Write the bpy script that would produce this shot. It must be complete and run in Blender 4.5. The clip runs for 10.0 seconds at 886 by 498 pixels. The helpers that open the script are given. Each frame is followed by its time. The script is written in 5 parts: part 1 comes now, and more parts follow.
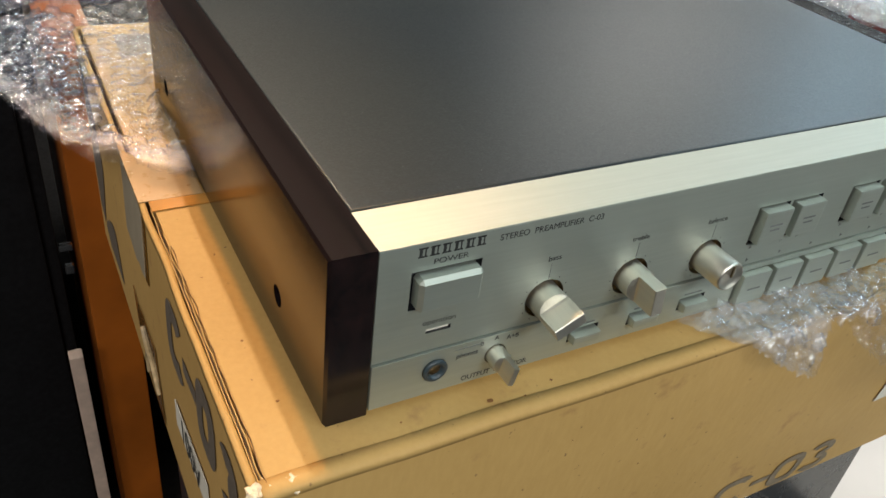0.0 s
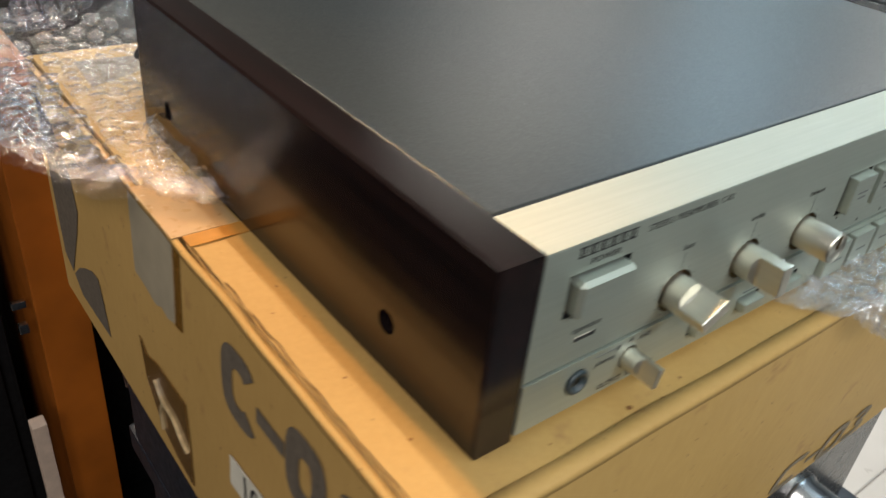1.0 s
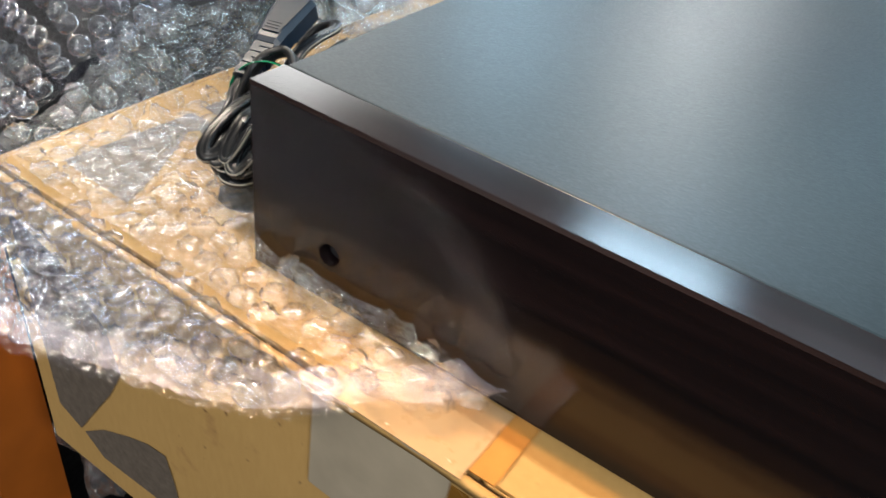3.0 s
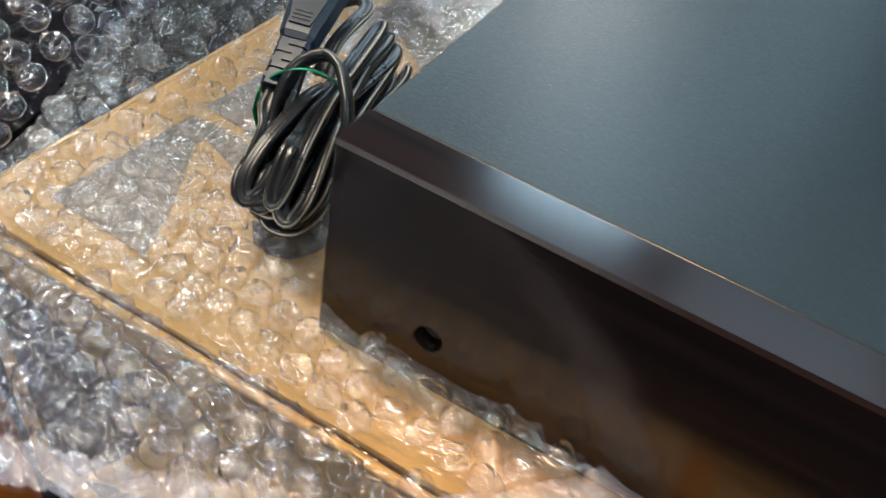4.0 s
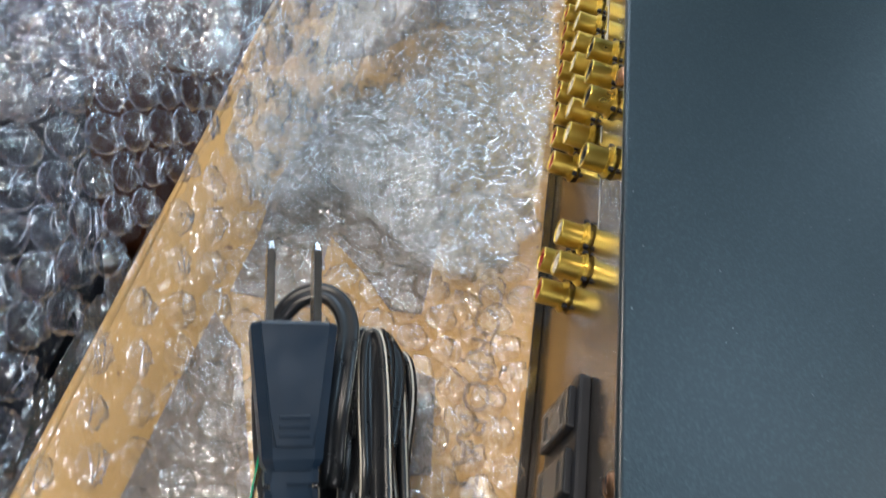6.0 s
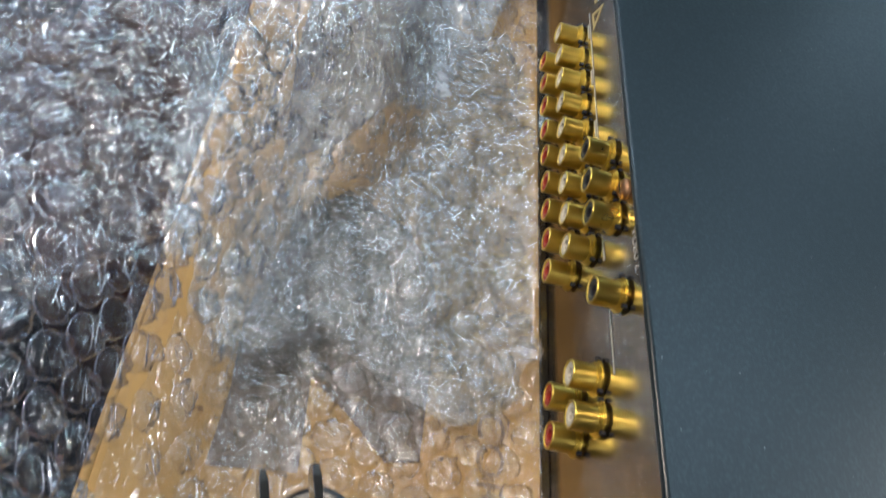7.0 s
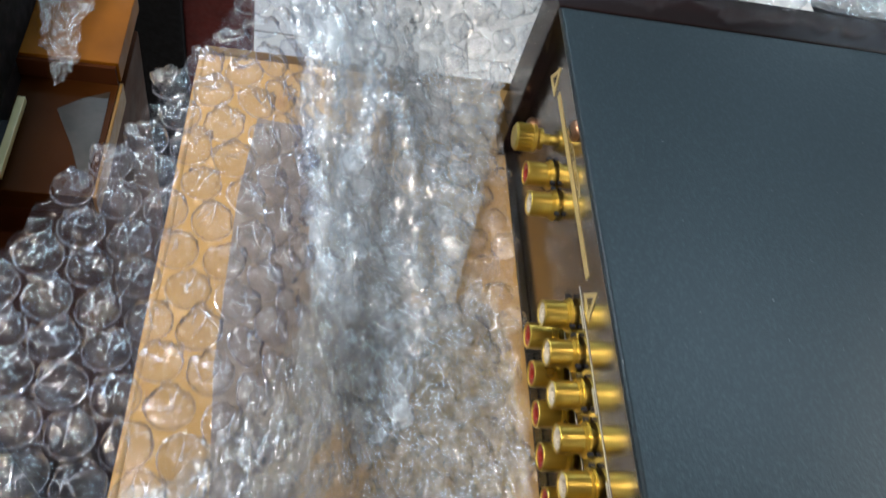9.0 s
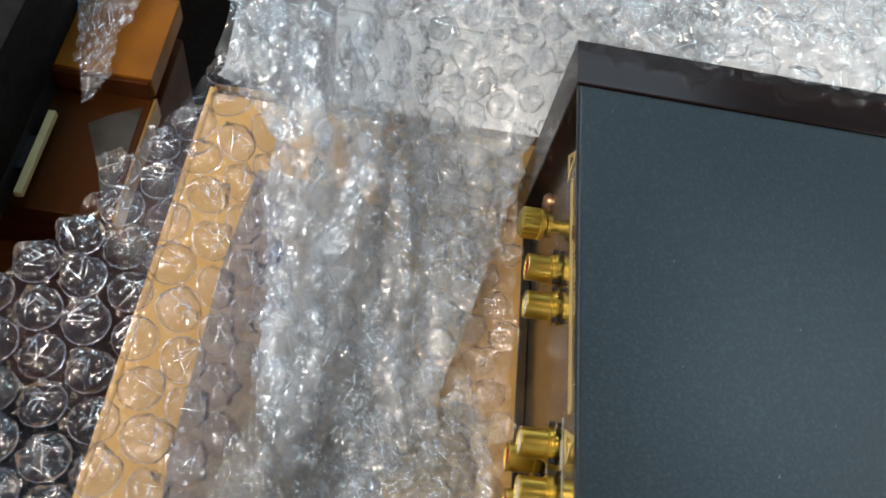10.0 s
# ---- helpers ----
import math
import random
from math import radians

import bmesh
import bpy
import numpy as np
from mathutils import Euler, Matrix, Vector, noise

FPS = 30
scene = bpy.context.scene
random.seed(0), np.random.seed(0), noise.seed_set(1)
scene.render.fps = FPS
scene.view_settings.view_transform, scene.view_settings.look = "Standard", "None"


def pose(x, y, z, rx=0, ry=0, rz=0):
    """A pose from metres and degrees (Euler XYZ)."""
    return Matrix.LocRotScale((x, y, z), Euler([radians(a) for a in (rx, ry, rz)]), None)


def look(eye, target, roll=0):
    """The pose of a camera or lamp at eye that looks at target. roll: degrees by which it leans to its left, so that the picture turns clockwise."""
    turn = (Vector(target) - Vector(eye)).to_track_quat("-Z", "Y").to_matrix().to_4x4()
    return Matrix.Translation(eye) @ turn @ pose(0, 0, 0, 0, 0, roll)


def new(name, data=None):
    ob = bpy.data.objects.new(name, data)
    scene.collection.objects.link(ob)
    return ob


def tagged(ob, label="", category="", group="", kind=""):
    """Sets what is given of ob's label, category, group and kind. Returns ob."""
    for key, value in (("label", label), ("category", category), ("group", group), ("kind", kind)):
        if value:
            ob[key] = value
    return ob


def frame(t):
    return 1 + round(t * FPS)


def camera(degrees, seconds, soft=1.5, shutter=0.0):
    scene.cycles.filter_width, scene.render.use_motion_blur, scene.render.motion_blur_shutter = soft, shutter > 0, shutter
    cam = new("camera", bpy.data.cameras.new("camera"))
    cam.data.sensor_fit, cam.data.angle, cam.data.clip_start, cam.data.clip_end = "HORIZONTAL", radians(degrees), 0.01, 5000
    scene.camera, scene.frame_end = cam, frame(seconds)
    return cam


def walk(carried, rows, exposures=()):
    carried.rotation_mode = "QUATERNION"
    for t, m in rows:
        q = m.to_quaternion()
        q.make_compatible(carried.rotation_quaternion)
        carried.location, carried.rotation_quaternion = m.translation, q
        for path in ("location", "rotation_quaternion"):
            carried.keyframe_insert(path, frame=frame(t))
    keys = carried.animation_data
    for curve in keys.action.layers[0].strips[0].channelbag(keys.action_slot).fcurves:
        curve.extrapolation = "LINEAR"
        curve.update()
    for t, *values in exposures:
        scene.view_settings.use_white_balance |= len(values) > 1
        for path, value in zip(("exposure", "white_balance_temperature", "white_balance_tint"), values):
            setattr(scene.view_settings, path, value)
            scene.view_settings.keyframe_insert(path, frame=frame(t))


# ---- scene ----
cam = camera(57.44, 10.0, soft=1.5, shutter=0.4)
EXPOSURES = [(0, 0.05, 6300, 13), (1.5, 0.1, 6400, 13), (2.5, 0.68, 5950, 13), (4, 0.26, 5900, 11), (5.5, 0.54, 5650, 13), (7.5, 0.04, 5750, 14), (9, 0.20, 5850, 14), (10, 0.10, 6180, 15)]
PATH = [
    (0.0, (-0.0835, -0.2055, 0.2449), (0.3503, 0.4918, -0.3257), 7.62),
    (0.5, (-0.0791, -0.1935, 0.2374), (0.3813, 0.5045, -0.3110), 6.59),
    (1.0, (-0.1434, -0.1394, 0.2157), (0.4040, 0.4987, -0.3257), 6.34),
    (1.5, (-0.1901, -0.1161, 0.2069), (0.4256, 0.4616, -0.3291), 6.64),
    (2.0, (-0.1801, -0.0861, 0.2068), (0.4634, 0.4329, -0.3559), 6.89),
    (2.5, (-0.1806, 0.0130, 0.2062), (0.4902, 0.4843, -0.3664), 8.80),
    (2.7, (-0.1860, 0.0630, 0.2120), (0.4906, 0.4961, -0.3666), 8.60),
    (3.8, (-0.1600, 0.1940, 0.2190), (0.5087, 0.4811, -0.4522), 11.10),
    (4.0, (-0.1512, 0.2192, 0.2194), (0.5239, 0.4594, -0.4781), 13.37),
    (4.5, (-0.1055, 0.3025, 0.2449), (0.5273, 0.3936, -0.5240), 17.97),
    (5.0, (-0.0706, 0.3358, 0.2360), (0.5479, 0.3344, -0.5497), 22.20),
    (5.5, (-0.0422, 0.3513, 0.2355), (0.5823, 0.2783, -0.5421), 25.02),
    (6.0, (0.0036, 0.3800, 0.2338), (0.6252, 0.2672, -0.5413), 24.53),
    (6.2, (0.0140, 0.3830, 0.2350), (0.6288, 0.2701, -0.5327), 22.90),
    (7.3, (0.0870, 0.4100, 0.2440), (0.6676, 0.1991, -0.5296), 27.90),
    (7.5, (0.1040, 0.4079, 0.2481), (0.6827, 0.1967, -0.5396), 26.80),
    (8.0, (0.1351, 0.4066, 0.2493), (0.7076, 0.1889, -0.5411), 25.62),
    (8.5, (0.1701, 0.4015, 0.2504), (0.7309, 0.1877, -0.5495), 23.50),
    (9.0, (0.2148, 0.3972, 0.2560), (0.7564, 0.2050, -0.5624), 20.88),
    (9.5, (0.2419, 0.3894, 0.2500), (0.7926, 0.2270, -0.5688), 18.72),
    (10.0, (0.2650, 0.3637, 0.2601), (0.7697, 0.2812, -0.5992), 16.70),
]
walk(cam, [(t, look(e, g, r)) for t, e, g, r in PATH], EXPOSURES)

# ---- world and light ----
world = bpy.data.worlds.new("world")
scene.world = world
world.use_nodes = True
world.node_tree.nodes["Background"].inputs[0].default_value = (0.6, 0.75, 1.0, 1)
world.node_tree.nodes["Background"].inputs[1].default_value = 0.02


def lamp(name, kind, at, to, power, colour, size=0.1, size_y=None, cone=None):
    d = bpy.data.lights.new(name, kind)
    d.energy, d.color = power, colour
    if kind == "AREA":
        d.shape, d.size, d.size_y = "RECTANGLE", size, size_y or size
    if kind == "SPOT":
        d.shadow_soft_size, d.spot_size, d.spot_blend = size, radians(cone), 0.5
    ob = new(name, d)
    ob.matrix_world = look(at, to)
    return ob


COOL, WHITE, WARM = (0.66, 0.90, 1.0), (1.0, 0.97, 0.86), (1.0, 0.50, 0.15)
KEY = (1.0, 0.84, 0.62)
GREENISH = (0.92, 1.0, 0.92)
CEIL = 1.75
# unseen ceiling lamps: x, y, power, colour, length along x, length along y
# some follow reflections and shadows; the others are fill added to brighten
UNSEEN_LAMPS = [(2.15, 0.62, 10, COOL, 0.14, 0.5), (2.1, -1.9, 0.9, COOL, 0.6, 0.06), (3.4, 0.10, 5, COOL, 0.5, 0.3), (2.9, 2.8, 27, WHITE, 1.4, 0.9), (3.9, 1.2, 25, WHITE, 1.2, 0.5), (1.06, -0.66, 5.2, COOL, 0.7, 0.4), (1.75, -0.20, 2.8, COOL, 0.9, 0.7), (3.4, 2.0, 22, COOL, 0.6, 0.6), (3.2, -2.0, 7, COOL, 0.8, 0.5),
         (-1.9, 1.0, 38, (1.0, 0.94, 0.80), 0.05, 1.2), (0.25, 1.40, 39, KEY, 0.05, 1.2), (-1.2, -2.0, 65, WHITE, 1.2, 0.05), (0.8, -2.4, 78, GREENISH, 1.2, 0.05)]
for tx, ty, tp, tc, tsx, tsy in UNSEEN_LAMPS:
    lamp("unseen_lamp", "AREA", (tx, ty, CEIL - 0.06), (tx, ty + 1e-4, -1), tp, tc, tsx, tsy)
# warm spot track lamp above and behind the unit
SPOT, AIM = (0.12, 0.75, 1.62), (-0.11, 0.08, 0.0)
lamp("spot_light", "SPOT", SPOT, AIM, 75, WARM, 0.035, cone=16)

# ---- materials ----


class Nodes:
    def __init__(self, name):
        self.mat = bpy.data.materials.new(name)
        self.mat.use_nodes = True
        self.t = self.mat.node_tree
        self.b = self.t.nodes["Principled BSDF"]
        self.out = self.t.nodes["Material Output"]
        self.co = self.add("ShaderNodeTexCoord").outputs["Object"]

    def add(self, kind, **sets):
        n = self.t.nodes.new(kind)
        for k, v in sets.items():
            n.inputs[k.replace("_", " ")].default_value = v
        return n

    def link(self, a, b):
        self.t.links.new(a, b)

    def noise(self, scale, detail=4, rough=0.55, stretch=None):
        n = self.add("ShaderNodeTexNoise", Scale=scale, Detail=detail, Roughness=rough)
        if stretch:
            m = self.add("ShaderNodeMapping")
            m.inputs["Scale"].default_value = stretch
            self.link(self.co, m.inputs[0])
            self.link(m.outputs[0], n.inputs["Vector"])
        else:
            self.link(self.co, n.inputs["Vector"])
        return n.outputs["Fac"]

    def ramp(self, fac, stops):
        r = self.add("ShaderNodeValToRGB")
        e = r.color_ramp.elements
        while len(e) < len(stops):
            e.new(0.5)
        for el, (p, c) in zip(e, stops):
            el.position = p
            el.color = (*c, 1) if len(c) == 3 else c
        self.link(fac, r.inputs[0])
        return r.outputs[0]

    def mix(self, fac, a, b, mode="MIX"):
        m = self.t.nodes.new("ShaderNodeMix")
        m.data_type, m.blend_type = "RGBA", mode
        for sock, v in ((m.inputs[0], fac), (m.inputs[6], a), (m.inputs[7], b)):
            if hasattr(v, "links"):
                self.link(v, sock)
            elif isinstance(v, tuple):
                sock.default_value = (*v, 1)
            else:
                sock.default_value = v
        return m.outputs[2]

    def bump(self, height, strength, distance):
        b = self.add("ShaderNodeBump", Strength=strength, Distance=distance)
        self.link(height, b.inputs["Height"])
        return b.outputs[0]


def grey(v):
    return (v, v, v)


def plain(name, colour, rough=0.5, metal=0.0, coat=0.0, vary=0.15, scale=60, bump=0.0, bscale=400, spec=0.5):
    n = Nodes(name)
    c = n.mix(n.ramp(n.noise(scale), [(0.3, grey(0)), (0.7, grey(1))]), tuple(v * (1 - vary) for v in colour), tuple(min(1, v * (1 + vary)) for v in colour))
    n.link(c, n.b.inputs["Base Color"])
    r = n.ramp(n.noise(scale * 2.3), [(0.3, grey(max(0.02, rough * 0.85))), (0.7, grey(min(1, rough * 1.15)))])
    n.link(r, n.b.inputs["Roughness"])
    n.b.inputs["Metallic"].default_value = metal
    n.b.inputs["Coat Weight"].default_value = coat
    n.b.inputs["Specular IOR Level"].default_value = spec
    if bump:
        n.link(n.bump(n.noise(bscale, 3), bump, 0.0005), n.b.inputs["Normal"])
    return n.mat


def cardboard_mat():
    n = Nodes("cardboard")
    base = n.mix(n.ramp(n.noise(7, 5), [(0.3, grey(0)), (0.72, grey(1))]), (0.435, 0.265, 0.080), (0.545, 0.34, 0.114))
    fib = n.mix(0.35, base, n.mix(n.noise(320, 3, 0.6, (1, 1, 0.25)), (0.33, 0.19, 0.065), (0.57, 0.37, 0.15)))
    spots = n.ramp(n.noise(38, 6, 0.62), [(0.62, grey(0)), (0.74, grey(1))])
    stain = n.mix(spots, fib, (0.36, 0.20, 0.075))
    fine = n.ramp(n.noise(240, 2, 0.5), [(0.71, grey(0)), (0.77, grey(1))])
    n.link(n.mix(fine, stain, (0.22, 0.12, 0.05)), n.b.inputs["Base Color"])
    n.b.inputs["Roughness"].default_value = 0.62
    n.b.inputs["Specular IOR Level"].default_value = 0.3
    n.link(n.bump(n.noise(90, 6), 0.25, 0.0012), n.b.inputs["Normal"])
    return n.mat


def wood_mat():
    n = Nodes("rosewood")
    fine = n.noise(260, 5, 0.65, (1, 0.02, 1))
    broad = n.noise(110, 4, 0.6, (1, 0.03, 1))
    c = n.mix(n.ramp(broad, [(0.36, grey(0)), (0.66, grey(1))]), (0.0045, 0.0038, 0.0042), (0.017, 0.0088, 0.0088))
    c = n.mix(n.ramp(fine, [(0.42, grey(0)), (0.62, grey(1))]), c, (0.010, 0.006, 0.006))
    n.link(c, n.b.inputs["Base Color"])
    n.link(n.ramp(fine, [(0.3, grey(0.15)), (0.7, grey(0.20))]), n.b.inputs["Roughness"])
    n.b.inputs["Specular IOR Level"].default_value = 0.44
    n.link(n.bump(fine, 0.04, 0.0003), n.b.inputs["Normal"])
    return n.mat


def cover_mat():
    n = Nodes("painted_steel")
    grain = n.noise(1050, 2, 0.6)
    c = n.mix(n.noise(14, 3), (0.004, 0.0100, 0.0145), (0.006, 0.0130, 0.0180))
    c = n.mix(n.ramp(grain, [(0.48, grey(0)), (0.80, grey(1))]), c, (0.017, 0.029, 0.035))
    dust = n.ramp(n.noise(900, 2, 0.5), [(0.775, grey(0)), (0.80, grey(1))])
    n.link(n.mix(dust, c, (0.25, 0.25, 0.25)), n.b.inputs["Base Color"])
    n.link(n.ramp(grain, [(0.3, grey(0.40)), (0.7, grey(0.31))]), n.b.inputs["Roughness"])
    n.b.inputs["Specular IOR Level"].default_value = 0.50
    n.link(n.bump(grain, 0.5, 0.00016), n.b.inputs["Normal"])
    return n.mat


def brushed(name, colour, rough, stretch, vary=0.08, metal=1.0, bump=0.05, even=0.15):
    n = Nodes(name)
    f = n.noise(600, 3, 0.6, stretch)
    n.link(n.mix(f, tuple(v * (1 - vary) for v in colour), tuple(min(1, v * (1 + vary)) for v in colour)), n.b.inputs["Base Color"])
    n.link(n.ramp(n.noise(70, 4), [(0.3, grey(rough * (1 - even))), (0.7, grey(rough * (1 + even)))]), n.b.inputs["Roughness"])
    n.b.inputs["Metallic"].default_value = metal
    n.link(n.bump(f, bump, 0.0002), n.b.inputs["Normal"])
    return n.mat


def film_mat(name, haze, gloss, crease, strength, shine_face=0.07, shine_edge=0.40, milky=(0.82, 0.89, 0.97), tint=(0.985, 0.99, 0.995)):
    """Clear plastic film: see-through, with a sharp gloss on its creases and a little milkiness."""
    n = Nodes(name)
    n.t.nodes.remove(n.b)
    add = n.add("ShaderNodeMath")
    n.link(n.noise(crease, 2, 0.55), add.inputs[0])
    sharp = n.noise(crease * 2.3, 2, 0.6)
    sharp.node.noise_type = "RIDGED_MULTIFRACTAL"
    half = n.add("ShaderNodeMath")
    half.operation = "MULTIPLY"
    half.inputs[1].default_value = 0.22
    n.link(sharp, half.inputs[0])
    n.link(half.outputs[0], add.inputs[1])
    nrm = n.bump(add.outputs[0], strength, 0.8 / crease)
    clear = n.add("ShaderNodeBsdfTransparent", Color=(*tint, 1))
    shine = n.add("ShaderNodeBsdfGlossy", Color=(1, 1, 1, 1), Roughness=gloss)
    milk = n.add("ShaderNodeBsdfDiffuse", Color=(*milky, 1))
    n.link(nrm, shine.inputs["Normal"])
    edge = n.add("ShaderNodeLayerWeight", Blend=0.5)
    power = n.add("ShaderNodeMath")
    power.operation = "POWER"
    power.inputs[1].default_value = 2.2
    n.link(edge.outputs["Facing"], power.inputs[0])
    scale = n.add("ShaderNodeMath")
    scale.operation = "MULTIPLY_ADD"
    scale.inputs[1].default_value, scale.inputs[2].default_value = shine_edge, shine_face
    n.link(power.outputs[0], scale.inputs[0])
    m1 = n.add("ShaderNodeMixShader")
    n.link(n.ramp(n.noise(60, 3), [(0.35, grey(haze * 0.3)), (0.7, grey(haze * 1.7))]), m1.inputs[0])
    n.link(clear.outputs[0], m1.inputs[1])
    n.link(milk.outputs[0], m1.inputs[2])
    m2 = n.add("ShaderNodeMixShader")
    n.link(scale.outputs[0], m2.inputs[0])
    n.link(m1.outputs[0], m2.inputs[1])
    n.link(shine.outputs[0], m2.inputs[2])
    n.link(m2.outputs[0], n.out.inputs["Surface"])
    return n.mat


CARD = cardboard_mat()
CARD_CORE = plain("cardboard_core", (0.33, 0.20, 0.09), 0.85, vary=0.3, scale=500, bump=0.4, bscale=700)
CARD_TORN = plain("torn_cardboard", (0.72, 0.62, 0.46), 0.9, vary=0.25, scale=300, bump=0.5, bscale=600)
PRINT = plain("grey_print", (0.125, 0.100, 0.078), 0.7, vary=0.2, scale=200)
TAPE = plain("brown_tape", (0.50, 0.24, 0.055), 0.22, vary=0.15, scale=60, coat=0.3)
CLEAR_TAPE = plain("dull_tape", (0.40, 0.34, 0.25), 0.35, vary=0.12, scale=40, coat=0.2)
PAPER = plain("label_paper", (0.66, 0.62, 0.54), 0.6, vary=0.06)
WOOD = wood_mat()
COVER = cover_mat()
SILVER = brushed("champagne_aluminium", (0.50, 0.535, 0.485), 0.62, (0.03, 1, 1), even=0.03)
KNOB = brushed("knob_aluminium", (0.72, 0.69, 0.61), 0.46, (1, 0.04, 1))
BRONZE = brushed("bronze_panel", (0.33, 0.305, 0.285), 0.20, (0.04, 1, 1), bump=0.02)
GOLD = brushed("gold_plate", (0.64, 0.48, 0.10), 0.32, (1, 0.05, 1), vary=0.12)
DARKGOLD = brushed("dark_gold_recess", (0.33, 0.25, 0.14), 0.3, (1, 1, 1))
CHROME = brushed("chrome", (0.75, 0.74, 0.74), 0.12, (1, 1, 1))
DULL_CHROME = brushed("dull_chrome", (0.50, 0.50, 0.51), 0.26, (1, 1, 1))
NICKEL = brushed("nickel", (0.42, 0.42, 0.41), 0.22, (1, 1, 1))
COPPER = brushed("copper_screw", (0.42, 0.24, 0.14), 0.3, (1, 1, 1))
INK = plain("black_ink", (0.03, 0.03, 0.03), 0.6, vary=0.1)
INK_SOFT = plain("worn_ink", (0.14, 0.145, 0.14), 0.6, vary=0.2)
BLACK = plain("black_plastic", (0.014, 0.015, 0.018), 0.35, vary=0.2, bump=0.05)
PLUG_MAT = plain("plug_rubber", (0.003, 0.011, 0.024), 0.40, vary=0.12, bump=0.06)
CORD = plain("cord_rubber", (0.008, 0.009, 0.011), 0.30, vary=0.2, bump=0.03)
STRIPE = plain("white_stripe", (0.46, 0.43, 0.36), 0.5, vary=0.1)
TIE = plain("green_tie", (0.004, 0.17, 0.075), 0.2, vary=0.3, coat=0.5)
REDP = plain("red_insulator", (0.24, 0.022, 0.014), 0.35)
WHITEP = plain("white_insulator", (0.50, 0.46, 0.38), 0.4)
YELLOW = plain("yellow_print", (0.46, 0.37, 0.16), 0.5)
GREYTXT = plain("grey_lettering", (0.42, 0.41, 0.38), 0.5)
JACKBLUE = plain("jack_plastic", (0.030, 0.045, 0.055), 0.35)
ORANGE = plain("orange_wood", (0.36, 0.098, 0.010), 0.38, vary=0.3, scale=9, coat=0.2)
BROWNWOOD = plain("brown_gloss_wood", (0.040, 0.013, 0.002), 0.42, vary=0.3, scale=14, spec=0.08)
PALEEDGE = plain("pale_edge", (0.58, 0.44, 0.36), 0.6)
NAVY = plain("black_case", (0.012, 0.015, 0.024), 0.45, vary=0.25, bump=0.1)
FLOORM = plain("floor_tile", (0.52, 0.475, 0.44), 0.32, vary=0.06, scale=5)
WALLM = plain("wall_paint", (0.36, 0.38, 0.39), 0.8, vary=0.05, scale=3)
CEILM = plain("ceiling_paint", (0.28, 0.30, 0.31), 0.9, vary=0.05, scale=3)
DARKRED = plain("dark_red_cloth", (0.075, 0.008, 0.006), 0.8, vary=0.2)
# bluish and lilac milky tints put the cool light into the film colour
FILM = film_mat("bubble_film", 0.018, 0.15, 165.0, 1.0, 0.125, 0.45, (0.90, 0.90, 0.92))
FILM2 = film_mat("crumpled_film", 0.045, 0.15, 195.0, 1.0, 0.140, 0.46, (0.90, 0.90, 0.92))
LILAC = film_mat("cool_lit_film", 0.016, 0.12, 170.0, 0.75, 0.075, 0.40, (0.76, 0.79, 1.0))
CLEAR = film_mat("clear_film", 0.010, 0.12, 160.0, 0.60, 0.080, 0.38, (0.74, 0.78, 1.0), (0.90, 0.915, 0.97))
BACKING = film_mat("backing_film", 0.010, 0.14, 120.0, 0.60, 0.030, 0.10, (0.74, 0.76, 1.0))
MILKY = film_mat("milky_film", 0.26, 0.16, 115.0, 0.75, 0.100, 0.40, (0.78, 0.87, 0.97))
SOFT = film_mat("soft_film", 0.055, 0.15, 125.0, 0.65, 0.090, 0.36, (0.82, 0.88, 0.97))
INNER = film_mat("inner_film", 0.055, 0.15, 190.0, 1.0, 0.090, 0.40, (0.92, 0.90, 0.90))
HEM = film_mat("hem_film", 0.12, 0.15, 170.0, 0.85, 0.07, 0.34, (0.80, 0.76, 0.90))
CORNER = film_mat("corner_film", 0.10, 0.16, 120.0, 0.70, 0.09, 0.40, (0.84, 0.84, 0.92))
FLAP = film_mat("white_film", 0.085, 0.15, 130.0, 0.80, 0.10, 0.36, (0.72, 0.83, 0.96))
# for welded rims and creases, and for glints modelled as slivers
RIM_GLINT = film_mat("rim_and_glint", 0.12, 0.13, 160.0, 0.30, 0.30, 0.40, (0.72, 0.77, 1.0))
DARKWOOD = plain("dark_stained_wood", (0.050, 0.016, 0.005), 0.6, vary=0.35, scale=18, spec=0.05)
# near black for dark cases, and as painted shade on floor and gaps
VOID = plain("matt_and_shade_black", (0.004, 0.004, 0.005), 0.85, vary=0.3, spec=0.2)
# lid print colours are lightened to take in the haze of the wrap
LID_PRINT = plain("hazed_lid_print", (0.21, 0.178, 0.15), 0.7, vary=0.25, scale=160)
FAINT = plain("faint_print", (0.29, 0.20, 0.105), 0.7, vary=0.3, scale=300)

# ---- mesh helpers ----


def attach(ob, parent):
    if parent is not None:
        ob.parent = parent
        ob.matrix_parent_inverse = parent.matrix_basis.inverted()


def part(name, bm, material, parent=None, label="", smooth=False):
    me = bpy.data.meshes.new(name)
    if smooth == "sharp":
        bmesh.ops.recalc_face_normals(bm, faces=bm.faces[:])
        for e in bm.edges:
            e.smooth = len(e.link_faces) == 2 and e.calc_face_angle(0.0) < 0.35
    bm.to_mesh(me)
    bm.free()
    for m in material if isinstance(material, (list, tuple)) else [material]:
        me.materials.append(m)
    for p in me.polygons:
        p.use_smooth = bool(smooth)
    ob = new(name, me)
    attach(ob, parent)
    if label:
        tagged(ob, label)
    return ob


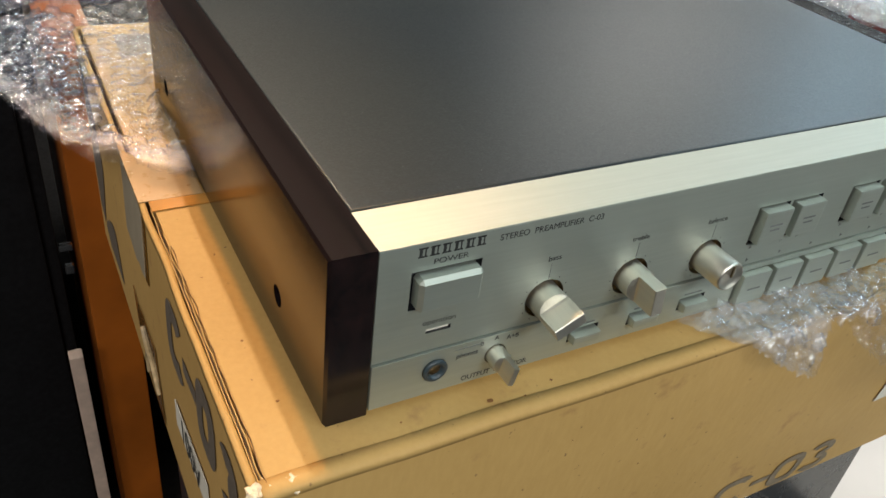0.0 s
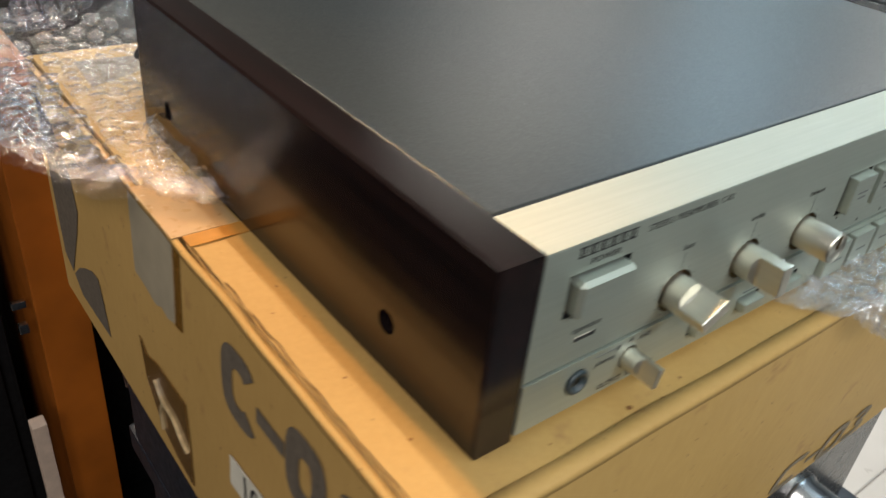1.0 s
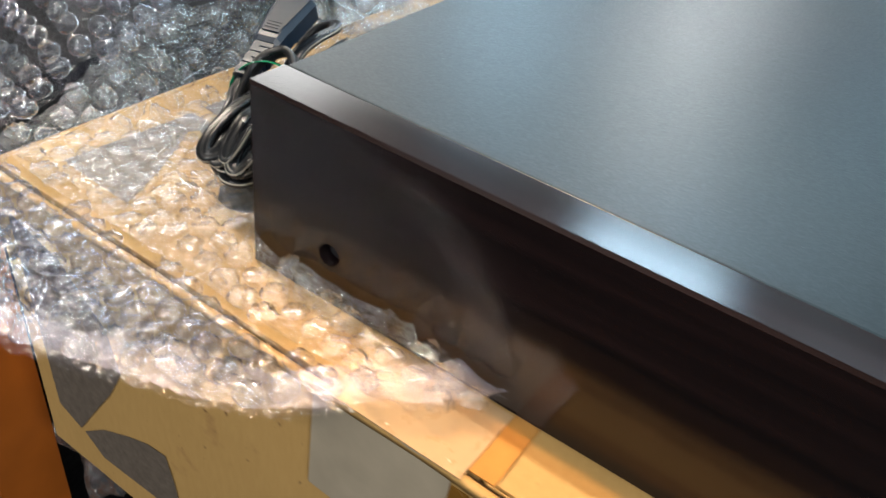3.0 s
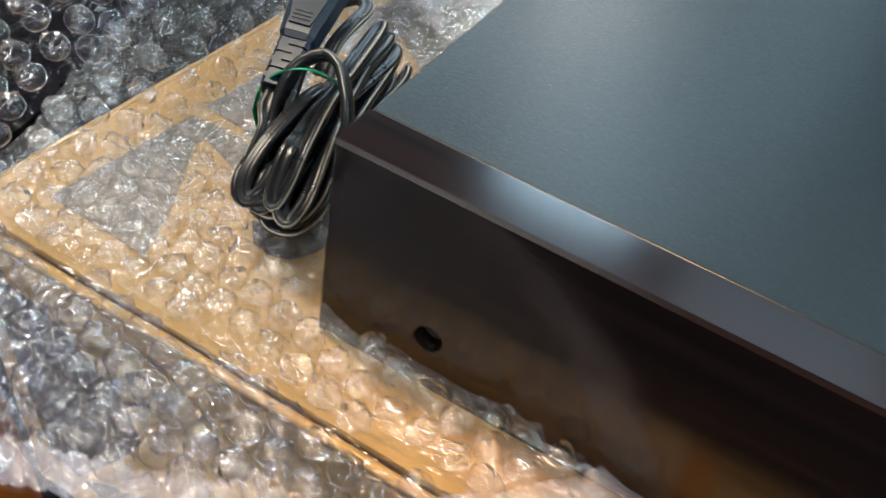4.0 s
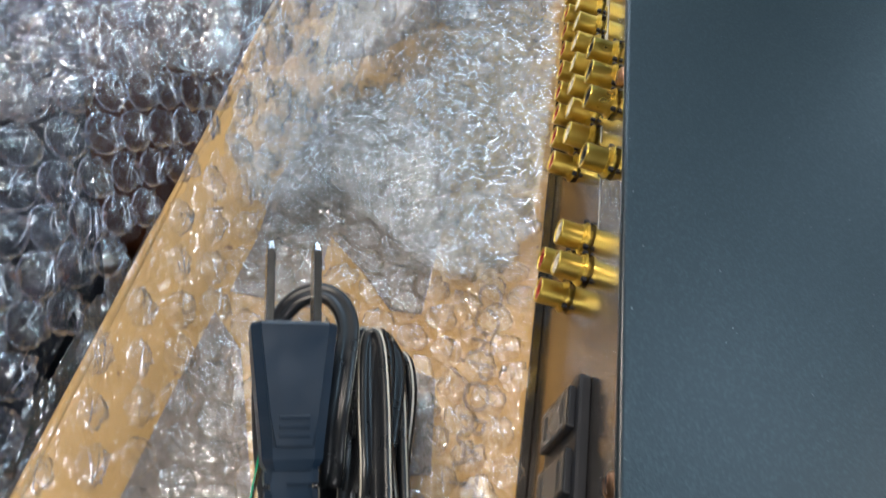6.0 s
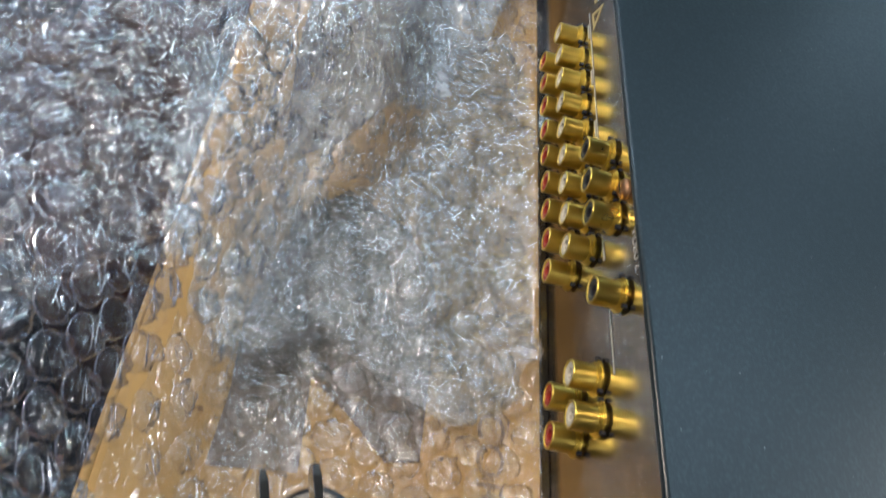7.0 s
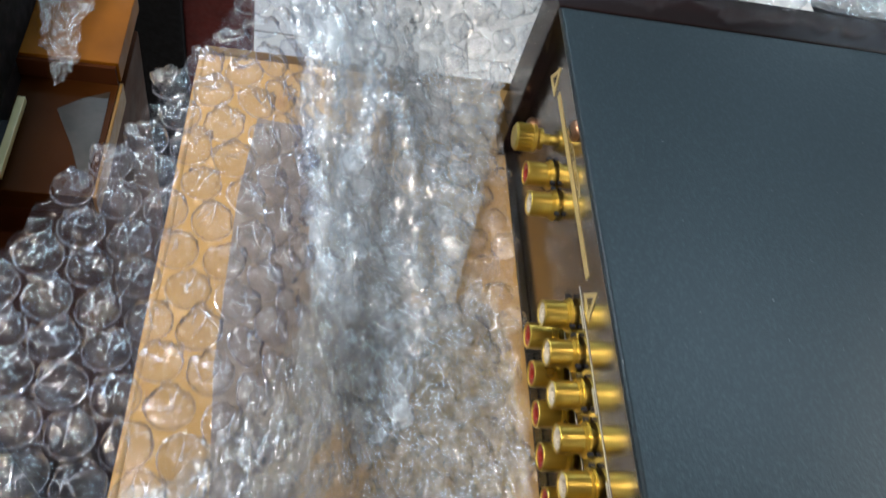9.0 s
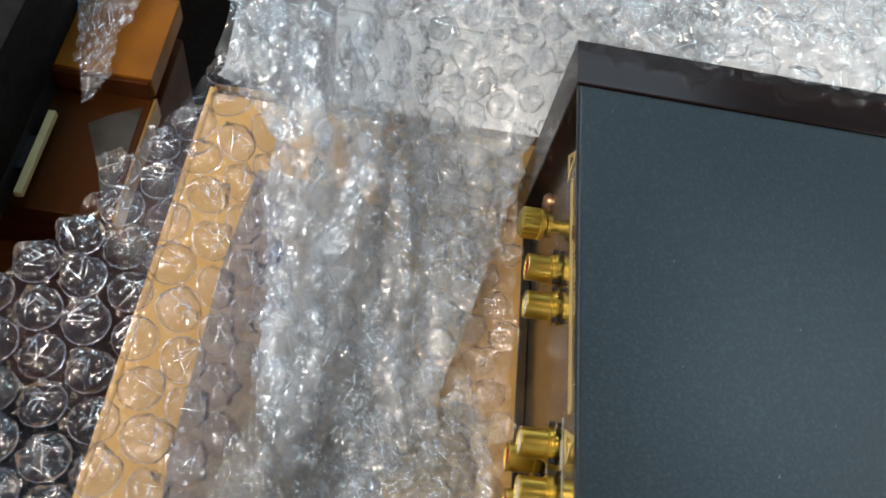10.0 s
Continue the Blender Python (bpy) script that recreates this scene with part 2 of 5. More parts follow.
def block(x0, x1, y0, y1, z0, z1, bevel=0.0, seg=2, bm=None):
    bm2 = bmesh.new()
    bmesh.ops.create_cube(bm2, size=1)
    for v in bm2.verts:
        v.co = Vector((x0 + (v.co.x + 0.5) * (x1 - x0), y0 + (v.co.y + 0.5) * (y1 - y0), z0 + (v.co.z + 0.5) * (z1 - z0)))
    if bevel:
        bmesh.ops.bevel(bm2, geom=bm2.edges[:], offset=bevel, segments=seg, affect="EDGES", profile=0.7)
    if bm is None:
        return bm2
    join(bm, bm2)
    return bm


def join(bm, other, m=None):
    if m is not None:
        bmesh.ops.transform(other, matrix=m, verts=other.verts)
    me = bpy.data.meshes.new("tmp")
    other.to_mesh(me)
    other.free()
    bm.from_mesh(me)
    bpy.data.meshes.remove(me)


def lathe(profile, at, axis, seg=24, bm=None):
    """Solid of revolution: (radius, height) pairs along axis from at."""
    b = bm or bmesh.new()
    q = Vector((0, 0, 1)).rotation_difference(Vector(axis)).to_matrix().to_4x4()
    m = Matrix.Translation(at) @ q
    rings = []
    for r, h in profile:
        if r < 1e-6:
            rings.append([b.verts.new(m @ Vector((0, 0, h)))])
        else:
            rings.append([b.verts.new(m @ Vector((r * math.cos(2 * math.pi * i / seg), r * math.sin(2 * math.pi * i / seg), h))) for i in range(seg)])
    for a, c in zip(rings, rings[1:]):
        for i in range(seg):
            j = (i + 1) % seg
            if len(a) == 1 and len(c) > 1:
                b.faces.new((a[0], c[j], c[i]))
            elif len(c) == 1 and len(a) > 1:
                b.faces.new((a[i], a[j], c[0]))
            elif len(a) > 1:
                b.faces.new((a[i], a[j], c[j], c[i]))
    return b


def smooth_path(pts, per=8):
    """Catmull-Rom through the points."""
    p = [Vector(v) for v in pts]
    p = [2 * p[0] - p[1]] + p + [2 * p[-1] - p[-2]]
    out = []
    for i in range(1, len(p) - 2):
        for k in range(per):
            s = k / per
            a, b, c, d = p[i - 1], p[i], p[i + 1], p[i + 2]
            out.append(0.5 * (2 * b + (c - a) * s + (2 * a - 5 * b + 4 * c - d) * s * s + (3 * b - a - 3 * c + d) * s ** 3))
    out.append(p[-2])
    return out


def sweep(points, profile, up=(0, 0, 1), twist=0.0, mats=None, bm=None, caps=True):
    """Profile (side, height) swept along points; mats gives the material slot of each strip."""
    b = bm or bmesh.new()
    n = len(profile)
    side = None
    rings = []
    for i, p in enumerate(points):
        t = (points[min(i + 1, len(points) - 1)] - points[max(i - 1, 0)]).normalized()
        if side is None:
            side = t.cross(Vector(up)).normalized()
        side = (side - t * side.dot(t)).normalized()
        nrm = side.cross(t)
        a = twist * i / len(points)
        s2, n2 = side * math.cos(a) + nrm * math.sin(a), nrm * math.cos(a) - side * math.sin(a)
        rings.append([b.verts.new(p + s2 * u + n2 * v) for u, v in profile])
    for r, q in zip(rings, rings[1:]):
        for i in range(n):
            j = (i + 1) % n
            f = b.faces.new((r[i], r[j], q[j], q[i]))
            f.material_index = mats[i] if mats else 0
    if caps:
        b.faces.new(rings[0][::-1])
        b.faces.new(rings[-1])
    return b


def text_part(name, body, size, m, material, parent, depth=0.00008, stretch=1.0, label="", shear=0.0, align="LEFT"):
    cu = bpy.data.curves.new(name, "FONT")
    cu.body, cu.size, cu.extrude, cu.shear, cu.align_x = body, size, depth, shear, align
    tmp = bpy.data.objects.new(name, cu)
    me = bpy.data.meshes.new_from_object(tmp)
    bpy.data.objects.remove(tmp)
    bpy.data.curves.remove(cu)
    me.name = name
    me.transform(m @ Matrix.Diagonal((stretch, 1, 1, 1)))
    me.materials.clear()
    me.materials.append(material)
    ob = new(name, me)
    attach(ob, parent)
    if label:
        tagged(ob, label)
    return ob


def fill_with_holes(bm, outer, holes, to3):
    """A flat face with holes: loops in 2D, placed by to3. Returns the hole loops' vertices."""
    edges, loops = [], []
    for loop in [outer] + holes:
        vs = [bm.verts.new(to3(*p)) for p in loop]
        edges += [bm.edges.new((vs[i], vs[(i + 1) % len(vs)])) for i in range(len(vs))]
        loops.append(vs)
    bmesh.ops.triangle_fill(bm, use_beauty=True, use_dissolve=False, edges=edges)
    return loops


def circle(cx, cy, r, seg=20):
    return [(cx + r * math.cos(2 * math.pi * i / seg), cy + r * math.sin(2 * math.pi * i / seg)) for i in range(seg)]


def thing(name, label, category, at=(0, 0, 0), group="", kind=""):
    ob = new(name)
    ob.empty_display_size = 0.02
    ob.location = at
    return tagged(ob, label, category, group, kind)


def structure(name, bm, material, label, category):
    return tagged(part(name, bm, material), label, category, kind="structure")


# ---- room ----
FLOOR = -0.75
RX0, RX1, RY0, RY1 = -3.0, 5.0, -3.5, 4.5
# floor outside the tiles is coloured near black in place of shade
structure("floor", block(RX0, RX1, RY0, RY1, FLOOR - 0.1, FLOOR - 0.006), VOID, "shop floor around the pale tiles, coloured near black for shade", "floor")
floor_tiles = thing("floor_tiles", "large pale pinkish shop floor tiles", "floor tiles", (1.2, -0.2, FLOOR - 0.006), kind="structure")
part("grout", block(0.498, 2.502, -0.702, 0.502, FLOOR - 0.0055, FLOOR - 0.0030), plain("grout", (0.30, 0.27, 0.25), 0.8), floor_tiles)
tile_me = None
for i in range(5):
    for j in range(3):
        bm = block(-0.199, 0.199, -0.199, 0.199, 0.0, 0.006, 0.0015, 1)
        if tile_me is None:
            tile_ob = part("tile", bm, FLOORM, floor_tiles)
            tile_me = tile_ob.data
        else:
            bm.free()
            tile_ob = new("tile", tile_me)
            attach(tile_ob, floor_tiles)
        tile_ob.location = (0.7 + 0.4 * i, -0.5 + 0.4 * j, FLOOR - 0.006)
structure("ceiling", block(RX0, RX1, RY0, RY1, CEIL, CEIL + 0.1), CEILM, "dim grey shop ceiling", "ceiling")
structure("wall_north", block(RX0, RX1, RY1, RY1 + 0.1, FLOOR - 0.1, CEIL + 0.1), WALLM, "pale grey painted shop wall", "wall")
structure("wall_south", block(RX0, RX1, RY0 - 0.1, RY0, FLOOR - 0.1, CEIL + 0.1), NAVY, "dark shelving wall behind the camera", "wall")
structure("wall_east", block(RX1, RX1 + 0.1, RY0 - 0.1, RY1 + 0.1, FLOOR - 0.1, CEIL + 0.1), WALLM, "pale grey painted shop wall", "wall")
structure("wall_west", block(RX0 - 0.1, RX0, RY0 - 0.1, RY1 + 0.1, FLOOR - 0.1, CEIL + 0.1), NAVY, "dark shelving wall", "wall")
# housings for all the unseen lamps, the added fill included
for tx, ty, tp, tc, tsx, tsy in UNSEEN_LAMPS:
    f = thing("ceiling_light", "white steel housing of an unseen ceiling lamp, some added as fill", "ceiling light", (tx, ty, CEIL), "ceiling lights")
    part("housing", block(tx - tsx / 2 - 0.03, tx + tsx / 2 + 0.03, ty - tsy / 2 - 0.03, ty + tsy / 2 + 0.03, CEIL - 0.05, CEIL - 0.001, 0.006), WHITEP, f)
spot = thing("track_spot", "black ceiling spot lamp", "spot lamp", (SPOT[0], SPOT[1], CEIL))
axis = (Vector(SPOT) - Vector(AIM)).normalized()
part("head", lathe([(0.05, -0.03), (0.052, -0.03), (0.052, 0.06), (0.03, 0.09), (0.0, 0.09)], SPOT, axis), BLACK, spot, smooth=True)
part("arm", block(SPOT[0] - 0.008 + 0.02, SPOT[0] + 0.008 + 0.02, SPOT[1] + 0.03, SPOT[1] + 0.046, SPOT[2] + 0.06, CEIL, 0.002), BLACK, spot)

# ---- shipping carton ----
H, D, W, SW, BAND = 0.0812, 0.3113, 0.453, 0.0188, 0.0266
BX0, BX1, BY0, BY1, BZ, SKEW = -0.033, 0.478, -0.0225, 0.447, -0.190, 0.010
carton = thing("cardboard_carton", "worn brown corrugated cardboard carton with grey print", "carton", (0.23, 0.21, BZ))


def carton_point(u, v, w):
    """u, v, w in 0..1: the carton's slightly bulged and sagging shape."""
    y = BY0 + v * (BY1 - SKEW * u - BY0)
    x = BX0 + u * (BX1 - BX0)
    z = BZ + w * (0 - BZ)
    if v < 0.001:
        y += (1 - w) * 0.016 - 0.002 * math.sin(math.pi * w) * math.sin(math.pi * u)
    x += 0.002 * math.sin(math.pi * v) * math.sin(math.pi * w) * (-1 if u < 0.5 else 1)
    return Vector((x, y, z))


def carton_face(fix, at, nu=24, nv=12, off=0.0, rough=0.0003):
    bm = bmesh.new()
    g = []
    for i in range(nu + 1):
        row = []
        for j in range(nv + 1):
            a, b = i / nu, j / nv
            uvw = {"u": (at, a, b), "v": (a, at, b), "w": (a, b, at)}[fix]
            p = carton_point(*uvw)
            edge = min(a, b, 1 - a, 1 - b)
            nz = noise.noise(p * 9) * rough * (4 if edge > 0 else 1.5)
            k = {"u": (1 if at else -1, 0, 0), "v": (0, 1 if at else -1, 0), "w": (0, 0, 1 if at else -1)}[fix]
            row.append(bm.verts.new(p + Vector(k) * (nz + off)))
        g.append(row)
    for i in range(nu):
        for j in range(nv):
            bm.faces.new((g[i][j], g[i + 1][j], g[i + 1][j + 1], g[i][j + 1]))
    bmesh.ops.recalc_face_normals(bm, faces=bm.faces[:])
    return bm


part("body", block(BX0 + 0.004, BX1 - 0.004, BY0 + 0.020, BY1 - SKEW - 0.004, BZ, -0.0045), CARD_CORE, carton)
for nm, fx, a in (("side_wall", "u", 0), ("side_wall", "u", 1), ("front_wall", "v", 0), ("back_wall", "v", 1)):
    part(nm, carton_face(fx, a, rough=0.00006), CARD, carton, smooth=True)
# top flaps: two long flaps butt on a seam, with a thickness that shows along the worn rim
part("top_flap", block(BX0 + 0.0045, BX1 - 0.0045, BY0 + 0.003, 0.1785, -0.0042, 0.0, 0.0012), CARD, carton)
bm = block(BX0 + 0.0045, BX1 - 0.0045, 0.1795, BY1 - 0.0004, -0.0042, 0.0, 0.0012)
for v in bm.verts:
    if v.co.y > 0.3:
        v.co.y -= SKEW * (v.co.x - BX0) / (BX1 - BX0)
part("top_flap", bm, CARD, carton)


def wavy_strip(p0, p1, w, h, seed, n=60, amp=0.0009):
    """A long thin ply of torn or crushed board."""
    a, b = Vector(p0), Vector(p1)
    pts = []
    for i in range(n + 1):
        s = i / n
        q = a.lerp(b, s)
        pts.append(q + Vector((noise.noise(Vector((seed, s * 11, 0))) * amp, noise.noise(Vector((seed, 3, s * 9))) * amp * 0.5, noise.noise(Vector((seed + 7, s * 8, 2))) * amp)))
    return sweep(pts, [(-w / 2, -h / 2), (w / 2, -h / 2), (w / 2 * 0.8, h / 2), (-w / 2 * 0.8, h / 2)])


RIM_SHADE = plain("ply_gap_shade", (0.085, 0.045, 0.018), 0.85, vary=0.4, scale=300)
part("rim_fold", wavy_strip((BX0 + 0.0002, BY1 - 0.004, -0.0016), (BX0 + 0.0002, BY0 + 0.003, -0.0016), 0.0036, 0.0034, 1.0), CARD, carton, smooth=True)
# the dark strips among the plies paint the shade in their gaps
for k, (xo, zo, wide, mat) in enumerate(((0.0026, 0.0001, 0.0005, CARD), (0.0033, 0.0000, 0.0004, RIM_SHADE), (0.0040, 0.0001, 0.0006, CARD), (0.0052, 0.0002, 0.0003, RIM_SHADE))):
    part("rim_ply", wavy_strip((BX0 + xo, 0.176 - 0.012 * k, zo), (BX0 + xo - 0.0004, BY0 + 0.005, zo), wide, 0.0009, 5.0 + 3 * k, 120, 0.0005 + 0.0002 * k), mat, carton)
part("rim_fold", wavy_strip((BX0 + 0.002, BY1 + 0.0002, -0.0014), (BX1 - 0.002, BY1 - SKEW + 0.0002, -0.0014), 0.0034, 0.0030, 3.0, 110, 0.0010), CARD, carton, smooth=True)
part("front_rim", wavy_strip((BX0 + 0.002, BY0 + 0.0030, -0.0014), (BX1, BY0 + 0.0030, -0.0014), 0.0096, 0.0040, 2.0, 110, 0.0013), CARD, carton, smooth=True)
STAIN = plain("brown_stain", (0.20, 0.085, 0.022), 0.7, vary=0.5, scale=260)
rng = random.Random(21)


def stain(x, y, size, to3, normal):
    pts = [(x + size * (0.6 + 0.5 * rng.random()) * math.cos(a), y + size * (0.5 + 0.5 * rng.random()) * math.sin(a)) for a in [2 * math.pi * k / 9 for k in range(9)]]
    return flat_shape([pts], to3, 0.00008, normal)


def lump(at, size, seed, flat=1.0, sub=3, rough=0.6):
    bm = bmesh.new()
    bmesh.ops.create_icosphere(bm, subdivisions=sub, radius=1)
    for v in bm.verts:
        k = 1 + rough * noise.noise(v.co * 1.7 + Vector((seed, 0, 0))) + 0.3 * rough * noise.noise(v.co * 5 + Vector((0, seed, 0)))
        v.co = Vector(at) + Vector((v.co.x * size * k, v.co.y * size * k, v.co.z * size * k * flat))
    return bm


rng = random.Random(4)
for k in range(14):
    part("torn_corner", lump((BX0 + 0.003 + rng.uniform(-0.004, 0.012), BY0 + 0.004 + rng.uniform(-0.003, 0.003), -0.0015 + rng.uniform(-0.003, 0.001)), rng.uniform(0.0018, 0.0036), k * 3.1, 0.55), CARD_TORN, carton)
for k in range(6):
    part("torn_scrap", lump((BX0 + 0.006 + k * 0.0045, BY0 + 0.0025 + rng.uniform(-0.001, 0.001), -0.0008), rng.uniform(0.0012, 0.0024), 20 + k * 2.7, 0.4, 2), CARD_TORN, carton)
for k in range(4):
    part("torn_scrap", lump((BX0 + 0.001 + rng.uniform(-0.001, 0.001), 0.19 + k * 0.013, 0.0), rng.uniform(0.0014, 0.0028), 50 + k * 2.7, 0.5, 2), CARD_TORN, carton)

# tape bands and patches on the carton
part("tape_band", block(BX0 + 0.003, 0.0, 0.1735, 0.1835, 0.0004, 0.0010), TAPE, carton, "orange-brown packing tape edge")
part("tape_top", block(BX0 - 0.002, -0.001, 0.1838, 0.240, 0.0005, 0.0011), plain("tan_tape", (0.50, 0.33, 0.17), 0.3, vary=0.1, coat=0.2), carton)


def flat_shape(loops, to3, thick, normal):
    """A thin plate from an outline and holes."""
    bm = bmesh.new()
    fill_with_holes(bm, loops[0], loops[1:], to3)
    ret = bmesh.ops.extrude_face_region(bm, geom=bm.faces[:])
    bmesh.ops.translate(bm, vec=Vector(normal) * thick, verts=[g for g in ret["geom"] if isinstance(g, bmesh.types.BMVert)])
    bmesh.ops.recalc_face_normals(bm, faces=bm.faces[:])
    return bm


def left_skin(y, z, off=0.0003):
    return Vector((BX0 - 0.002 * math.sin(math.pi * (y - BY0) / (BY1 - BY0)) * math.sin(math.pi * (z - BZ) / -BZ) - 0.0002 - off, y, z))


def front_skin(x, z, off=0.0003):
    w = (z - BZ) / -BZ
    return Vector((x, BY0 + (1 - w) * 0.016 - 0.002 * math.sin(math.pi * w) * math.sin(math.pi * (x - BX0) / (BX1 - BX0)) - 0.0002 - off, z))


LEFT = left_skin
for x, y, size in ((0.070, -0.012, 0.0016), (0.086, -0.015, 0.0008), (0.102, -0.011, 0.0010), (0.030, -0.009, 0.0007), (-0.015, 0.060, 0.0008), (-0.020, 0.110, 0.0006), (-0.012, 0.020, 0.0009)):
    part("stain", stain(x, y, size, lambda a, b: Vector((a, b, 0.0003)), (0, 0, 1)), STAIN, carton)
for x, z, size in ((0.060, -0.060, 0.0007), (0.115, -0.034, 0.0006), (0.170, -0.078, 0.0007), (0.030, -0.048, 0.0006)):
    part("stain", stain(x, z, size, front_skin, (0, -1, 0)), STAIN, carton)
# hand hole: torn opening with brown tape and a white scuff behind it
hand = flat_shape([[(0.256, -0.108), (0.246, -0.116), (0.228, -0.110), (0.187, -0.108), (0.188, -0.140), (0.192, -0.180), (0.215, -0.176), (0.238, -0.166), (0.254, -0.140)]], LEFT, 0.0006, (-1, 0, 0))
part("hand_hole", hand, plain("brown_film", (0.17, 0.088, 0.024), 0.2, vary=0.25, scale=30, coat=0.4), carton, "torn hand hole backed with shiny brown tape")
CREASED = plain("creased_film", (0.50, 0.38, 0.22), 0.3, vary=0.4, scale=200, coat=0.3)
part("scuff", sweep(smooth_path([(BX0 - 0.0027, 0.236, -0.128), (BX0 - 0.0028, 0.226, -0.138), (BX0 - 0.0027, 0.212, -0.138), (BX0 - 0.0027, 0.200, -0.146), (BX0 - 0.0026, 0.191, -0.150)]), [(-0.0006, -0.0015), (0.0006, -0.0015), (0.0006, 0.0015), (-0.0006, 0.0015)], up=(1, 0, 0)), CREASED, carton)
part("scuff", sweep(smooth_path([(BX0 - 0.0027, 0.226, -0.138), (BX0 - 0.0028, 0.233, -0.152), (BX0 - 0.0027, 0.232, -0.166)]), [(-0.0006, -0.001), (0.0006, -0.001), (0.0006, 0.001), (-0.0006, 0.001)], up=(1, 0, 0)), CREASED, carton)
part("tape_patch", flat_shape([[(0.247, 0.0), (0.187, 0.0), (0.188, -0.030), (0.190, -0.054), (0.200, -0.057), (0.208, -0.055), (0.216, -0.059), (0.232, -0.056), (0.247, -0.055)]], lambda p, q: left_skin(p, q, 0.0006), 0.0004, (-1, 0, 0)), CLEAR_TAPE, carton, "dull greyish tape patch over the carton edge")
part("tape_edge", flat_shape([[(0.187, -0.006), (0.1795, -0.006), (0.181, -0.054), (0.190, -0.0555)]], lambda p, q: left_skin(p, q, 0.0004), 0.0003, (-1, 0, 0)), plain("dark_tape", (0.20, 0.095, 0.016), 0.25, vary=0.2, coat=0.3), carton)
# grey printed shapes on the side
part("grey_print", flat_shape([[(0.436, -0.020), (0.400, -0.030), (0.372, -0.055), (0.366, -0.080), (0.379, -0.104), (0.398, -0.132), (0.415, -0.158), (0.432, -0.150)]], LEFT, 0.0001, (-1, 0, 0)), PRINT, carton)
part("grey_print", flat_shape([[(0.412, -0.1585), (0.392, -0.141), (0.371, -0.129), (0.354, -0.121), (0.340, -0.119), (0.336, -0.137), (0.333, -0.165), (0.369, -0.168), (0.398, -0.170)]], LEFT, 0.0001, (-1, 0, 0)), PRINT, carton)


FADED = plain("faded_print", (0.19, 0.145, 0.095), 0.7, vary=0.3, scale=200)


def stencil(ch, cx, cz, w, h, s, frame_to3, normal, parent, ink=PRINT):
    """Thick rounded carton lettering."""
    def arc(x, z, rx, rz, a0, a1, n):
        def bent(v):
            return math.copysign(abs(v) ** square, v)
        return [(x + rx * bent(math.cos(radians(a0 + (a1 - a0) * i / n))), z + rz * bent(math.sin(radians(a0 + (a1 - a0) * i / n)))) for i in range(n + 1)]
    square = 0.66 if ch in "C0" else 1.0
    if ch == "C":
        o = arc(0, 0, w / 2, h / 2, 40, 320, 18) + arc(0, 0, w / 2 - s, h / 2 - s, 320, 40, 18)
        loops = [o]
    elif ch == "0":
        loops = [arc(0, 0, w / 2, h / 2, 0, 345, 23), arc(0, 0, w / 2 - s, h / 2 - s * 1.1, 0, 345, 23)]
    elif ch == "-":
        loops = [[(-w / 2, -s * 0.4), (w / 2, -s * 0.4), (w / 2, s * 0.4), (-w / 2, s * 0.4)]]
    else:
        top = arc(-w * 0.02, h * 0.23, w * 0.46, h * 0.27, 150, -62, 12)
        low = arc(-w * 0.02, -h * 0.22, w * 0.5, h * 0.28, 62, -150, 12)
        lin = arc(-w * 0.02, -h * 0.22, w * 0.5 - s, h * 0.28 - s, -150, 62, 12)
        tin = arc(-w * 0.02, h * 0.23, w * 0.46 - s, h * 0.27 - s, -62, 150, 12)
        loops = [top + low + lin + [(-w * 0.05, -s * 0.3), (-w * 0.05, s * 0.5)] + tin]
    part("printed_" + {"C": "letter", "-": "dash"}.get(ch, "digit"), flat_shape([[(cx + a, cz + b) for a, b in lp] for lp in loops], frame_to3, 0.0001, normal), ink, parent)


# the side's lettering runs towards the front, so its first letter lies furthest back
SIDE = lambda a, b: left_skin(-a, b)
for ch, yy, ww in (("C", 0.117, 0.036), ("-", 0.087, 0.025), ("0", 0.057, 0.033), ("3", 0.0185, 0.030)):
    stencil(ch, -yy, -0.0425, ww, 0.044, 0.0112, SIDE, (-1, 0, 0), carton)
FRONT = front_skin
for ch, xx, ww in (("C", 0.285, 0.034), ("-", 0.313, 0.018), ("0", 0.338, 0.030), ("3", 0.370, 0.029)):
    stencil(ch, xx, -0.1705, ww, 0.034, 0.0068, FRONT, (0, -1, 0), carton, FADED)
lab = part("paper_label", flat_shape([[(-0.131, -0.116), (-0.129, -0.094), (-0.060, -0.088), (-0.060, -0.113)]], lambda a, b: left_skin(-a, b, 0.0006), 0.0003, (-1, 0, 0)), PAPER, carton, "white paper voltage label")
text_part("printing", "100V", 0.026, Matrix.Translation((BX0 - 0.0029, 0.118, -0.1125)) @ Matrix(((0, 0, -1, 0), (-1, 0, 0, 0), (0, 1, 0, 0), (0, 0, 0, 1))), INK, lab, stretch=0.8)
part("paper_label", flat_shape([[(0.392, -0.120), (0.392, -0.095), (0.450, -0.090), (0.450, -0.118)]], lambda a, b: front_skin(a, b, 0.0006), 0.0003, (0, -1, 0)), PAPER, carton)
